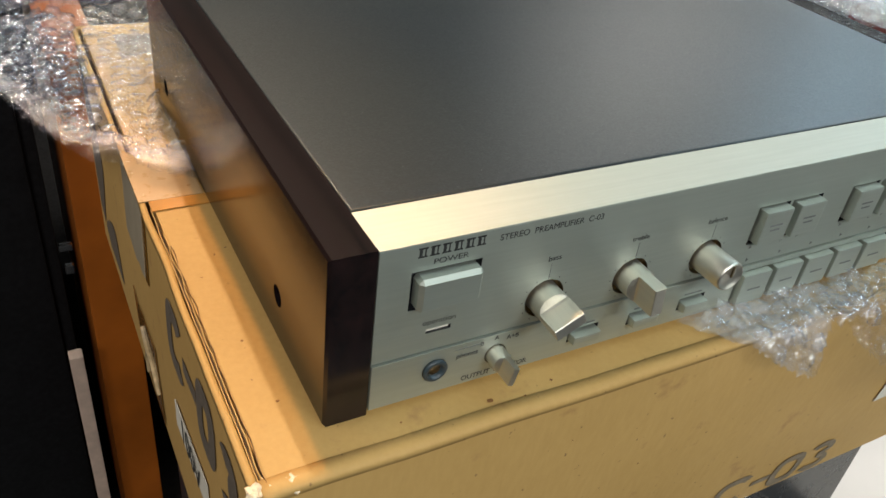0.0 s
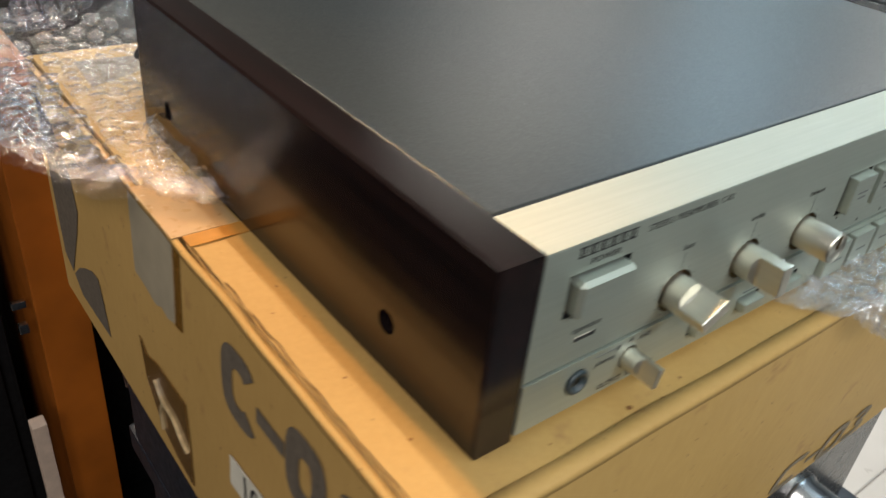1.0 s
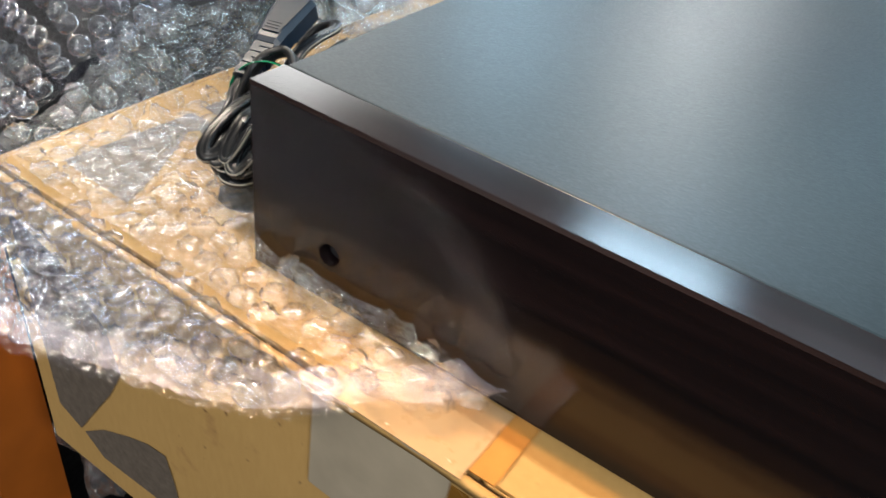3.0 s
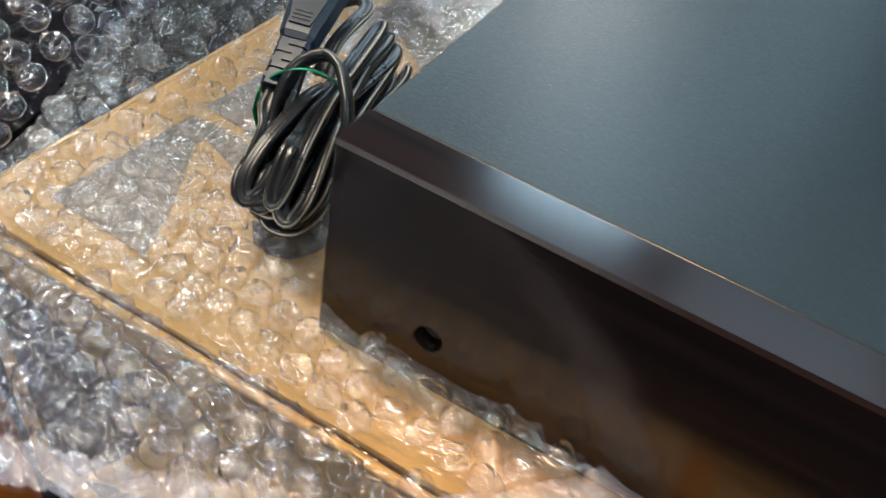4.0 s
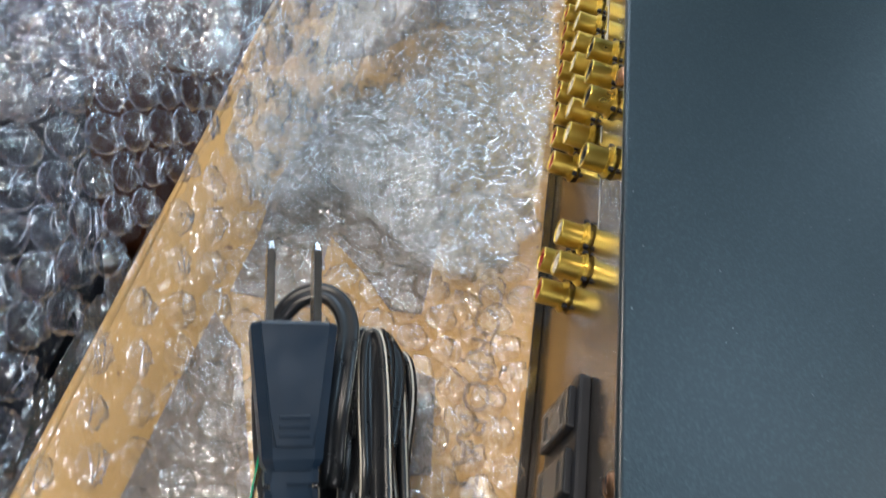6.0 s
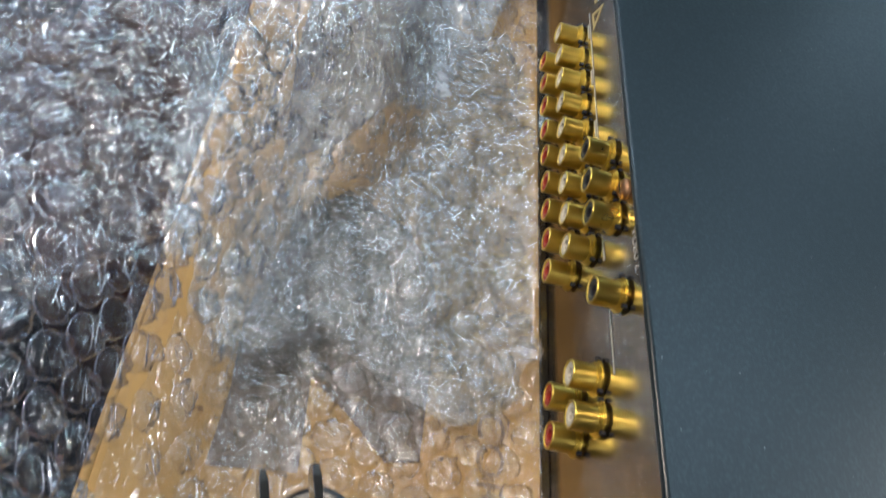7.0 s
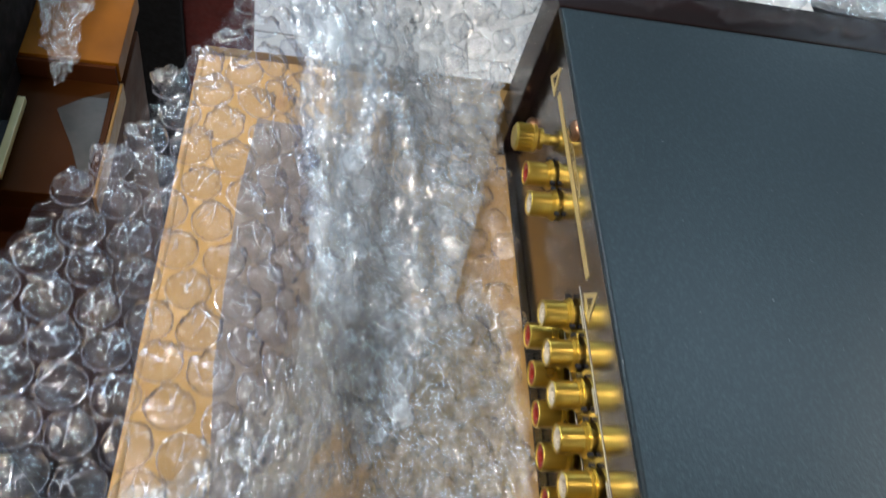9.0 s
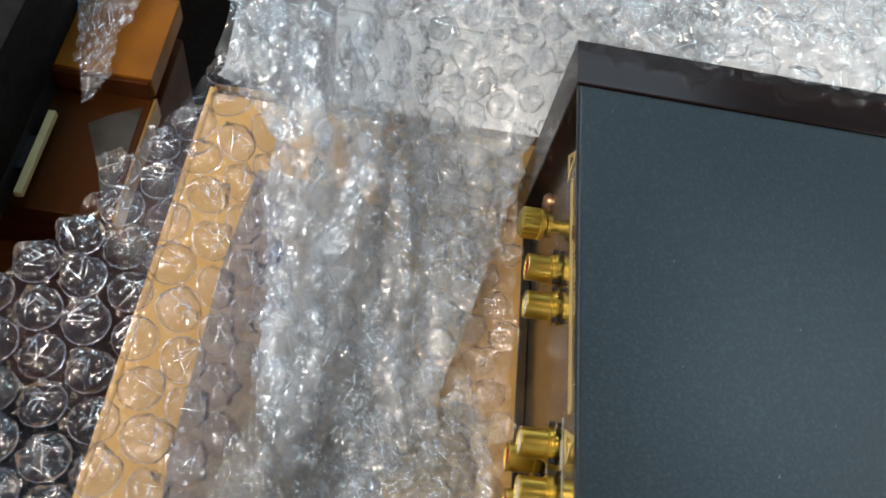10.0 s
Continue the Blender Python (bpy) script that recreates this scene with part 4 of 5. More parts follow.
# mains outlet block: one base with three raised sockets
# brown-grey colours in the carton's reflection on the black plastic faces
SOCKET_FACE = plain("socket_sheen", (0.10, 0.09, 0.08), 0.18, vary=0.1)
ob0 = part("outlet_block", block(0.0600, 0.1215, RY, RY + 0.0034, 0.0275, 0.0520, 0.0010, 2), BLACK, amp, "black triple mains outlet block")
for k in range(3):
    cx = 0.1118 - k * 0.0185
    so = part("socket", block(cx - 0.0062, cx + 0.0062, RY + 0.0035, RY + 0.0056, 0.0295, 0.0502, 0.0006, 2), BLACK, ob0)
    part("face", block(cx - 0.0052, cx + 0.0052, RY + 0.00565, RY + 0.00572, 0.0305, 0.0492), SOCKET_FACE, so)
    for z0 in (0.0335, 0.0462):
        part("slot", block(cx - 0.0036, cx + 0.0036, RY + 0.00573, RY + 0.00580, z0 - 0.0014, z0 + 0.0014), INK, so)


def rear_text(body, x, z, size, ink, stretch=1.0):
    m = Matrix.Translation((x, RY + 0.0001, z)) @ Matrix(((-1, 0, 0, 0), (0, 0, 1, 0), (0, 1, 0, 0), (0, 0, 0, 1)))
    return text_part("lettering", body, size, m, ink, amp, 0.00005, stretch)


part("caution_band", block(0.3390, 0.4150, RY + 0.0001, RY + 0.0003, 0.0575, 0.0600), YELLOW, amp)
for x0 in (0.4180, 0.3260):
    part("caution_triangle", flat_shape([[(x0, 0.0545), (x0 + 0.0100, 0.0545), (x0 + 0.0050, 0.0640)], [(x0 + 0.0022, 0.0558), (x0 + 0.0078, 0.0558), (x0 + 0.0050, 0.0612)]], lambda a, b: Vector((a, RY + 0.0001, b)), 0.0002, (0, 1, 0)), YELLOW, amp)
rear_text("ATTENTION", 0.3900, 0.0612, 0.0032, YELLOW, 1.3)
for x, z, w in ((0.300, 0.0520, 0.080), (0.300, 0.0350, 0.085), (0.19, 0.0520, 0.03)):
    part("caption", block(x - w / 2, x + w / 2, RY + 0.0001, RY + 0.00022, z - 0.0003, z + 0.0003), GREYTXT, amp)
rear_text("VIDEO 2", 0.2150, 0.0690, 0.0040, GREYTXT)
for k in range(5):
    part("caption", block(0.330 - k * 0.0274 - 0.004, 0.330 - k * 0.0274 + 0.004, RY + 0.0001, RY + 0.00022, 0.0500, 0.0511), GREYTXT, amp)

# ---- mains cord with plug ----
cord = thing("mains_cord", "black and white-striped mains cord, coiled and tied, with two-pin plug", "power cord", (0.07, 0.36, 0.012))
CW, CT = 0.0030, 0.0016
CPROF = [(-CW, -CT * 0.45), (-CW * 0.8, -CT), (-CW * 0.3, -CT), (0, -CT * 0.62), (CW * 0.3, -CT), (CW * 0.8, -CT), (CW, -CT * 0.45), (CW * 1.01, CT * 0.12), (CW * 0.97, CT * 0.55), (CW * 0.8, CT), (CW * 0.3, CT), (0, CT * 0.62), (-CW * 0.3, CT), (-CW * 0.8, CT), (-CW, CT * 0.45)]
CMATS = [0, 0, 0, 0, 0, 0, 0, 1, 0, 0, 0, 0, 0, 0, 0]
AX0, AX1 = Vector((0.020, 0.3455, 0)), Vector((0.125, 0.3640, 0))
AXD = (AX1 - AX0).normalized()
AXN = Vector((-AXD.y, AXD.x, 0))
MIDP = (AX0 + AX1) / 2
rng = random.Random(11)


def coil_point(theta, half, wide, low, high, off, along, lean):
    """One turn of the hank: narrow at the tied middle, fanned out at the ends."""
    c, s = math.cos(theta), math.sin(theta)
    fan = 1.0 + (0.55 if c < 0 else -0.10) * abs(c)
    p = MIDP + AXD * (half * c + along) + AXN * (off + lean * half * c + wide * s * (0.42 + 0.80 * abs(c) ** 2) * fan)
    p.z = low + (high - low) * (0.5 + 0.5 * math.sin(theta * 0.5 + off * 90)) - 0.55 * (low - 0.012) * max(0.0, -c) ** 3
    return p


# half length, half width, lowest and highest point, shift across and along, lean
LOOPS = [(0.053, 0.0120, 0.014, 0.018, 0.002, -0.001, 0.02), (0.056, 0.0105, 0.018, 0.023, -0.003, 0.000, -0.07), (0.054, 0.0085, 0.021, 0.026, 0.005, -0.002, 0.09), (0.057, 0.0075, 0.025, 0.030, -0.005, -0.001, 0.06),
         (0.055, 0.0080, 0.029, 0.034, 0.003, -0.002, -0.10), (0.057, 0.0055, 0.033, 0.037, -0.002, -0.004, 0.12), (0.056, 0.0060, 0.036, 0.040, 0.004, -0.003, -0.05), (0.055, 0.0065, 0.022, 0.028, 0.007, 0.001, 0.02), (0.056, 0.0105, 0.016, 0.021, -0.003, -0.003, 0.05), (0.054, 0.0030, 0.039, 0.043, 0.000, -0.004, 0.05), (0.056, 0.0030, 0.031, 0.036, 0.001, -0.003, -0.02)]
for li, (half, wide, low, high, off, along, lean) in enumerate(LOOPS):
    pts = [coil_point(2 * math.pi * k / 14 + 0.2 * li, half, wide, low, high, off, along, lean) for k in range(15)]
    pts[0].z, pts[-1].z = pts[0].z - 0.010, pts[-1].z - 0.012
    part("loop", sweep(smooth_path(pts, 5), CPROF, twist=rng.uniform(-0.7, 0.7) + math.pi * (li % 2) * 0.3, mats=CMATS), [CORD, STRIPE], cord, smooth=True)
# the lead from the rear panel, up and over the coil
lead = smooth_path([(0.0415, RY + 0.004, 0.0190), (0.0400, 0.3180, 0.0200), (0.0400, 0.3240, 0.0300), (0.0460, 0.3330, 0.0430), (0.0565, 0.3415, 0.0505), (0.0665, 0.3515, 0.0540), (0.0690, 0.3610, 0.0540), (0.0600, 0.3680, 0.0480), (0.0440, 0.3640, 0.0360), (0.0300, 0.3560, 0.0260)], 7)
part("lead", sweep(lead, CPROF, twist=-0.2, mats=CMATS), [CORD, STRIPE], cord, smooth=True)
part("strain_relief", lathe([(0.0062, 0.0), (0.0062, 0.0022), (0.0050, 0.0026), (0.0050, 0.0060), (0.0056, 0.0064), (0.0056, 0.0095), (0.0044, 0.0110), (0, 0.0110)], (0.0415, RY, 0.0190), (0, 1, 0.05), 20), BLACK, cord, "black strain relief bushing", smooth=True)
# curl beside the plug
part("curl", sweep(smooth_path([(0.078, 0.3675, 0.038), (0.092, 0.3705, 0.044), (0.105, 0.3720, 0.046), (0.1195, 0.3740, 0.046), (0.1270, 0.3790, 0.045), (0.1285, 0.3850, 0.043), (0.1240, 0.3910, 0.039), (0.1130, 0.3935, 0.030), (0.090, 0.3860, 0.020), (0.062, 0.3730, 0.018)], 7), CPROF, twist=0.5, mats=CMATS), [CORD, STRIPE], cord, smooth=True)
# plug
PA, PB = Vector((0.0545, 0.3715, 0.0405)), Vector((0.1080, 0.3875, 0.0570))
PD = (PB - PA).normalized()
PS = PD.cross(Vector((0, 0, 1))).normalized()
PU = PS.cross(PD)
PM = Matrix((PS, PD, PU)).transposed().to_4x4()
PM.translation = PA
PL = (PB - PA).length


def loft(sections, chamfer=0.18):
    """Chamfered boxes along y: (y, half width, half height, centre height)."""
    bm = bmesh.new()
    rings = []
    for y, w, h, z in sections:
        c = min(w, h) * chamfer * 2
        o = [(-w + c, -h), (w - c, -h), (w, -h + c), (w, h - c), (w - c, h), (-w + c, h), (-w, h - c), (-w, -h + c)]
        rings.append([bm.verts.new((a, y, z + b)) for a, b in o])
    for p, q in zip(rings, rings[1:]):
        for i in range(8):
            j = (i + 1) % 8
            bm.faces.new((p[i], p[j], q[j], q[i]))
    bm.faces.new(rings[0][::-1])
    bm.faces.new(rings[-1])
    bmesh.ops.recalc_face_normals(bm, faces=bm.faces[:])
    return bm


def plug_part(name, bm, material, parent, label="", smooth=False):
    bmesh.ops.transform(bm, matrix=PM, verts=bm.verts)
    return part(name, bm, material, parent, label, smooth)


plug = plug_part("plug", loft([(PL * 0.40, 0.0058, 0.0048, 0), (PL * 0.44, 0.0070, 0.0062, 0), (PL * 0.52, 0.0074, 0.0068, 0), (PL * 0.75, 0.0090, 0.0068, 0), (PL * 0.985, 0.0105, 0.0066, 0), (PL, 0.0101, 0.0060, 0)]), PLUG_MAT, cord, "dark blue-black moulded two-pin plug")
plug_part("inset_panel", loft([(PL * 0.49, 0.0042, 0.0006, 0.0068), (PL * 0.60, 0.0056, 0.0006, 0.0068), (PL * 0.97, 0.0082, 0.0005, 0.0067)]), PLUG_MAT, plug)
for k in range(3):
    y = PL * (0.53 + 0.035 * k)
    plug_part("grip_rib", block(-0.0036, 0.0036, y - 0.0004, y + 0.0004, 0.0070, 0.0078, 0.0002, 1), PLUG_MAT, plug)
for k in range(6):
    y0, y1 = PL * (0.0 + 0.070 * k), PL * (0.052 + 0.070 * k)
    plug_part("relief_ring", loft([(y0, 0.0052 + 0.0002 * k, 0.0042, 0), (y1, 0.0053 + 0.0002 * k, 0.0043, 0)]), PLUG_MAT, plug)
plug_part("relief_core", loft([(0, 0.0046, 0.0034, 0), (PL * 0.44, 0.0050, 0.0035, 0)]), PLUG_MAT, plug)
for k in range(3):
    for sx in (-1, 1):
        y = PL * (0.061 + 0.14 * k + (0.07 if sx > 0 else 0.0))
        plug_part("relief_bridge", block(min(sx * 0.0012, sx * 0.0050), max(sx * 0.0012, sx * 0.0050), y - 0.0012, y + 0.0012, 0.0026, 0.0043), PLUG_MAT, plug)
for sx in (-0.0058, 0.0058):
    bl = plug_part("blade", loft([(PL - 0.001, 0.0010, 0.0032, 0), (PL + 0.0195, 0.0010, 0.0032, 0), (PL + 0.0215, 0.0007, 0.0024, 0), (PL + 0.022, 0.0005, 0.0016, 0)], 0.1), NICKEL, plug, "flat nickel plug blade")
    for v in bl.data.vertices:
        v.co += PS * sx
tail = smooth_path([PA + PD * 0.004, PA - PD * 0.008, (0.0400, 0.3640, 0.0360), (0.0260, 0.3600, 0.0280), (0.0190, 0.3540, 0.0200)], 7)
part("tail", sweep(tail, CPROF, twist=0.4, mats=CMATS), [CORD, STRIPE], cord, smooth=True)
# green twist tie round the bundle
tie = thing("twist_tie", "green plastic twist tie round the coiled cord", "cable tie", (0.066, 0.36, 0.03))
ring = []
for k in range(13):
    a = 2 * math.pi * k / 12
    ring.append(Vector((0.0620, 0.3630, 0.0300)) + AXN * (0.0175 * math.cos(a)) + AXD * (-0.006 * math.cos(a)) + Vector((0, 0, 0.0205 * math.sin(a))))
TPROF = [(-0.00025, -0.0019), (0.00025, -0.0019), (0.00025, 0.0019), (-0.00025, 0.0019)]
part("band", sweep(smooth_path(ring, 4), TPROF, up=(1, 0.2, 0), caps=False), TIE, tie, smooth=True)
part("end", sweep(smooth_path([(0.0660, 0.3830, 0.0300), (0.0720, 0.3850, 0.0340), (0.0860, 0.3860, 0.0420)], 6), TPROF, twist=0.6), TIE, tie)
part("end", sweep(smooth_path([(0.0660, 0.3830, 0.0300), (0.0610, 0.3810, 0.0320), (0.0570, 0.3800, 0.0300)], 6), TPROF, twist=0.9), TIE, tie)

# ---- bubble wrap ----


def inside(poly, x, y):
    c = False
    for (x0, y0), (x1, y1) in zip(poly, poly[1:] + poly[:1]):
        if (y0 > y) != (y1 > y) and x < (x1 - x0) * (y - y0) / (y1 - y0) + x0:
            c = not c
    return c


def to_edge(poly, x, y):
    best = None
    for (x0, y0), (x1, y1) in zip(poly, poly[1:] + poly[:1]):
        dx, dy = x1 - x0, y1 - y0
        s = max(0.0, min(1.0, ((x - x0) * dx + (y - y0) * dy) / (dx * dx + dy * dy)))
        d = (x0 + s * dx - x) ** 2 + (y0 + s * dy - y) ** 2
        if best is None or d < best[0]:
            best = (d, x0 + s * dx, y0 + s * dy)
    return best[1], best[2], best[0] ** 0.5


def bubble_sheet(name, label, poly, to3, mat, seed, pitch=0.0120, radius=0.0054, tall=0.0038, step=0.0030, angle=0.3, jitter=0.20, flat=(0.55, 1.0), rim=False, margin=0.35, ragged=0.0022, glints=0):
    """A film over an outline, bent by to3, with a packed layer of half-deflated bubbles on it."""
    rg = random.Random(seed)
    sheet = thing(name, label, "bubble wrap", to3(*poly[0]), kind="stuff")
    xs, ys = [p[0] for p in poly], [p[1] for p in poly]
    idx, vs, fs = {}, [], []

    def vert(i, j):
        if (i, j) not in idx:
            x, y = min(xs) + i * step, min(ys) + j * step
            if not inside(poly, x, y):
                x, y, _ = to_edge(poly, x, y)
                x, y = x + ragged * noise.noise(Vector((x * 260, y * 260, 1.0))), y + ragged * noise.noise(Vector((x * 260, y * 260, 9.0)))
            idx[i, j] = len(vs)
            vs.append(to3(x, y))
        return idx[i, j]
    for i in range(int((max(xs) - min(xs)) / step) + 1):
        for j in range(int((max(ys) - min(ys)) / step) + 1):
            if inside(poly, min(xs) + (i + 0.5) * step, min(ys) + (j + 0.5) * step):
                fs.append((vert(i, j), vert(i + 1, j), vert(i + 1, j + 1), vert(i, j + 1)))
    me = bpy.data.meshes.new("film")
    me.from_pydata(vs, [], fs)
    me.materials.append(BACKING if mat == CLEAR else mat)
    me.polygons.foreach_set("use_smooth", [True] * len(fs))
    attach(new("film", me), sheet)
    SEG = 20
    prof = [(1.0, 0.0), (0.99, 0.36), (0.94, 0.70), (0.80, 0.90), (0.60, 0.97), (0.32, 1.0)]
    vs, fs, rv, rf = [], [], [], []
    ca, sa = math.cos(angle), math.sin(angle)
    span = int((max(xs) - min(xs) + max(ys) - min(ys)) / pitch) + 3
    cx0, cy0 = (min(xs) + max(xs)) / 2, (min(ys) + max(ys)) / 2
    for a in range(-span, span):
        for b in range(-span, span):
            u, v = (a + 0.5 * (b % 2)) * pitch, b * pitch * 0.866
            x, y = cx0 + u * ca - v * sa, cy0 + u * sa + v * ca
            if not (min(xs) < x < max(xs) and min(ys) < y < max(ys)) or not inside(poly, x, y) or to_edge(poly, x, y)[2] < radius * margin:
                continue
            o = to3(x, y)
            tx = (to3(x + 0.001, y) - o).normalized()
            ty = (to3(x, y + 0.001) - o).normalized()
            nz = tx.cross(ty).normalized()
            ty = nz.cross(tx)
            base = len(vs)
            hh = tall * rg.uniform(*flat)
            rr = radius * rg.uniform(0.94, 1.03)
            lean = Vector((rg.uniform(-1, 1), rg.uniform(-1, 1))) * radius * 0.15
            ph = rg.uniform(0, 99)
            for r, h in prof:
                for k in range(SEG):
                    t = 2 * math.pi * k / SEG
                    q = Vector((math.cos(t) * r, math.sin(t) * r, h))
                    w = jitter * (noise.noise(q * 2.2 + Vector((ph, 0, 0))) + 0.5 - 1.5 * abs(noise.noise(q * 2.0 + Vector((0, ph, 0)))) - 0.7 * abs(noise.noise(q * 4.1 + Vector((ph, ph, 0))))) * (0.3 + h) * 1.9
                    k2 = rr * (1 + (0.25 * w if h < 0.1 else 0.5 * w))
                    vs.append(o + tx * (q.x * k2 + lean.x * h) + ty * (q.y * k2 + lean.y * h) + nz * (hh * h * (1 + w) + 0.0002))
            vs.append(o + tx * lean.x + ty * lean.y + nz * hh * (1 + jitter * rg.uniform(-2, 1)))
            if rim:
                rb = len(rv)
                for k in range(SEG):
                    t = 2 * math.pi * k / SEG
                    for r in (0.985, 1.045):
                        rv.append(o + tx * (math.cos(t) * r * rr) + ty * (math.sin(t) * r * rr) + nz * (0.0007 if r < 1 else 0.0003))
                for k in range(SEG):
                    k1 = (k + 1) % SEG
                    rf.append((rb + 2 * k, rb + 2 * k1, rb + 2 * k1 + 1, rb + 2 * k + 1))
            # milky glossy slivers across the bubble: creases, and glints put into shape
            if rim or glints:
                for _ in range(rg.choice((3, 4, 4, 5)) if rim else glints):
                    t0, bend, off = rg.uniform(0, 6.28), rg.uniform(-0.35, 0.35), rg.uniform(-0.45, 0.45)
                    half, rb = rg.uniform(0.35, 0.85), len(rv)
                    for k in range(7):
                        u = (k / 6 * 2 - 1) * half
                        v = off + bend * (u * u - 0.2)
                        fx, fy = u * math.cos(t0) - v * math.sin(t0), u * math.sin(t0) + v * math.cos(t0)
                        rad = math.hypot(fx, fy)
                        up_ = hh * (1.02 if rad < 0.65 else max(0.0, 1.02 - 1.1 * (rad - 0.65))) + 0.0004
                        wide = 0.036 * rr * (1 - (k / 3 - 1) ** 2) + 0.00002
                        q = o + tx * (fx * rr + lean.x) + ty * (fy * rr + lean.y) + nz * up_
                        side = tx * (-math.sin(t0)) + ty * math.cos(t0)
                        rv.extend((q - side * wide - nz * wide * 0.8, q + nz * 0.0002, q + side * wide - nz * wide * 0.8))
                    for k in range(6):
                        p0 = rb + 3 * k
                        rf.extend(((p0, p0 + 3, p0 + 4, p0 + 1), (p0 + 1, p0 + 4, p0 + 5, p0 + 2)))
            for ring_ in range(len(prof) - 1):
                for k in range(SEG):
                    k1 = (k + 1) % SEG
                    fs.append((base + ring_ * SEG + k, base + ring_ * SEG + k1, base + (ring_ + 1) * SEG + k1, base + (ring_ + 1) * SEG + k))
            for k in range(SEG):
                fs.append((base + 5 * SEG + k, base + 5 * SEG + (k + 1) % SEG, base + 6 * SEG))
    me = bpy.data.meshes.new("bubbles")
    me.from_pydata(vs, [], fs)
    me.materials.append(mat)
    me.polygons.foreach_set("use_smooth", [True] * len(fs))
    ob = new("bubbles", me)
    attach(ob, sheet)
    tagged(ob, kind="stuff")
    if rv:
        me = bpy.data.meshes.new("rims_creases_and_glints")
        me.from_pydata(rv, [], rf)
        me.materials.append(RIM_GLINT)
        me.polygons.foreach_set("use_smooth", [True] * len(rf))
        ob = new("rims_creases_and_glints", me)
        attach(ob, sheet)
        tagged(ob, kind="stuff")
    return sheet


def n2(x, y, s, z=0.0):
    return noise.noise(Vector((x * s, y * s, z)))


def wrinkle(x, y, s, amp, seed):
    """Sharp little folds that run mostly along x."""
    return amp * (0.3 - abs(n2(x * 0.55 + 0.2 * y, y, s, seed))) + 0.5 * amp * (0.3 - abs(n2(x, y * 0.8, s * 2.1, seed + 5)))


def ease(t):
    t = max(0.0, min(1.0, t))
    return t * t * (3 - 2 * t)


def rise(x, y):
    """The wrap stands up along the back of the carton, higher and sooner towards the far end."""
    foot = 0.408 - 0.050 * ease((x - 0.18) / 0.12)
    return (0.010 + 0.058 * ease((x + 0.02) / 0.09)) * ease((y - foot) / 0.055)


def base_sheet(x, y):
    z = 0.0060 + 0.0030 * (1 + n2(x, y, 17)) + 0.0010 * n2(x, y, 60) + wrinkle(x, y, 75, 0.0012, 81) * (1.0 if y < 0.41 else 0.0)
    z += rise(x, y)
    if x <= 0.0 and y < 0.3115:
        z += 0.0075 * math.exp((x + 0.003) / 0.006) * ease((y - 0.19) / 0.04) * (0.8 + 0.8 * n2(x, y, 70, 88))
    if x > 0.0:
        z += 0.004 * math.exp(-max(0.0, y - 0.313) / 0.007)
    if x < -0.031:
        z -= 0.06 * (-0.031 - x) - 0.002 + 0.004 * n2(x, y, 30, 5) * min(1, (-0.031 - x) / 0.02)
    if y > 0.447:
        z += (0.006 * n2(x, y, 22, 3) * min(1, (y - 0.447) / 0.03)) - 0.25 * (y - 0.447) * (1 - ease((x + 0.02) / 0.09))
    return Vector((x, y, z))


bubble_sheet("bubble_wrap_sheet", "clear bubble wrap spread under the unit and over the carton", [(-0.003, 0.187), (-0.018, 0.199), (-0.030, 0.209), (-0.030, 0.440), (0.10, 0.438), (0.17, 0.430), (0.24, 0.412), (0.30, 0.392), (0.40, 0.388), (0.47, 0.392), (0.473, 0.33), (0.455, 0.3130), (0.0, 0.3130), (-0.002, 0.310)], base_sheet, FILM, 1, pitch=0.0120, radius=0.0054, tall=0.0024, step=0.0025, angle=-0.70, jitter=0.36, flat=(0.35, 1.0), glints=4)
bubble_sheet("overhanging_bubble_wrap", "clear bubble wrap with round bubbles sticking out beside the carton", [(-0.029, 0.208), (-0.035, 0.213), (-0.050, 0.231), (-0.063, 0.247), (-0.073, 0.264), (-0.080, 0.285), (-0.088, 0.315), (-0.105, 0.36), (-0.125, 0.442), (-0.029, 0.442)], base_sheet, CLEAR, 33, angle=-0.70, jitter=0.28, flat=(0.6, 1.0), rim=True, margin=1.2, ragged=0.0004)
BACK = [(-0.126, 0.443), (-0.130, 0.60), (0.20, 0.60), (0.255, 0.540), (0.280, 0.500), (0.298, 0.478), (0.311, 0.471), (0.324, 0.4625), (0.337, 0.458), (0.359, 0.4425), (0.379, 0.435), (0.399, 0.427), (0.427, 0.4155), (0.472, 0.4025), (0.472, 0.393), (0.40, 0.389), (0.30, 0.393), (0.24, 0.413), (0.17, 0.431), (0.10, 0.439), (0.0, 0.440)]


def bisect_left(tab, v):
    lo, hi = 0, len(tab)
    while lo < hi:
        mid = (lo + hi) // 2
        lo, hi = (mid + 1, hi) if tab[mid] < v else (lo, mid)
    return lo


def slope_table(x, cache={}):
    """Length along the standing sheet from y = 0.30, in steps of 2 mm."""
    k = round(x * 250)
    if k not in cache:
        run, out = 0.0, [0.0]
        for i in range(200):
            y = 0.30 + 0.002 * i
            run += math.hypot(0.002, rise(k / 250, y + 0.002) - rise(k / 250, y))
            out.append(run)
        cache[k] = out
    return cache[k]


def run_of(x, y):
    tab = slope_table(x)
    i = max(0, min(198, int((y - 0.30) / 0.002)))
    return tab[i] + (tab[i + 1] - tab[i]) * ((y - 0.30) / 0.002 - i)


def standing(x, v):
    tab = slope_table(x)
    i = max(0, min(199, bisect_left(tab, v) - 1))
    return base_sheet(x, 0.30 + 0.002 * (i + (v - tab[i]) / (tab[i + 1] - tab[i])))


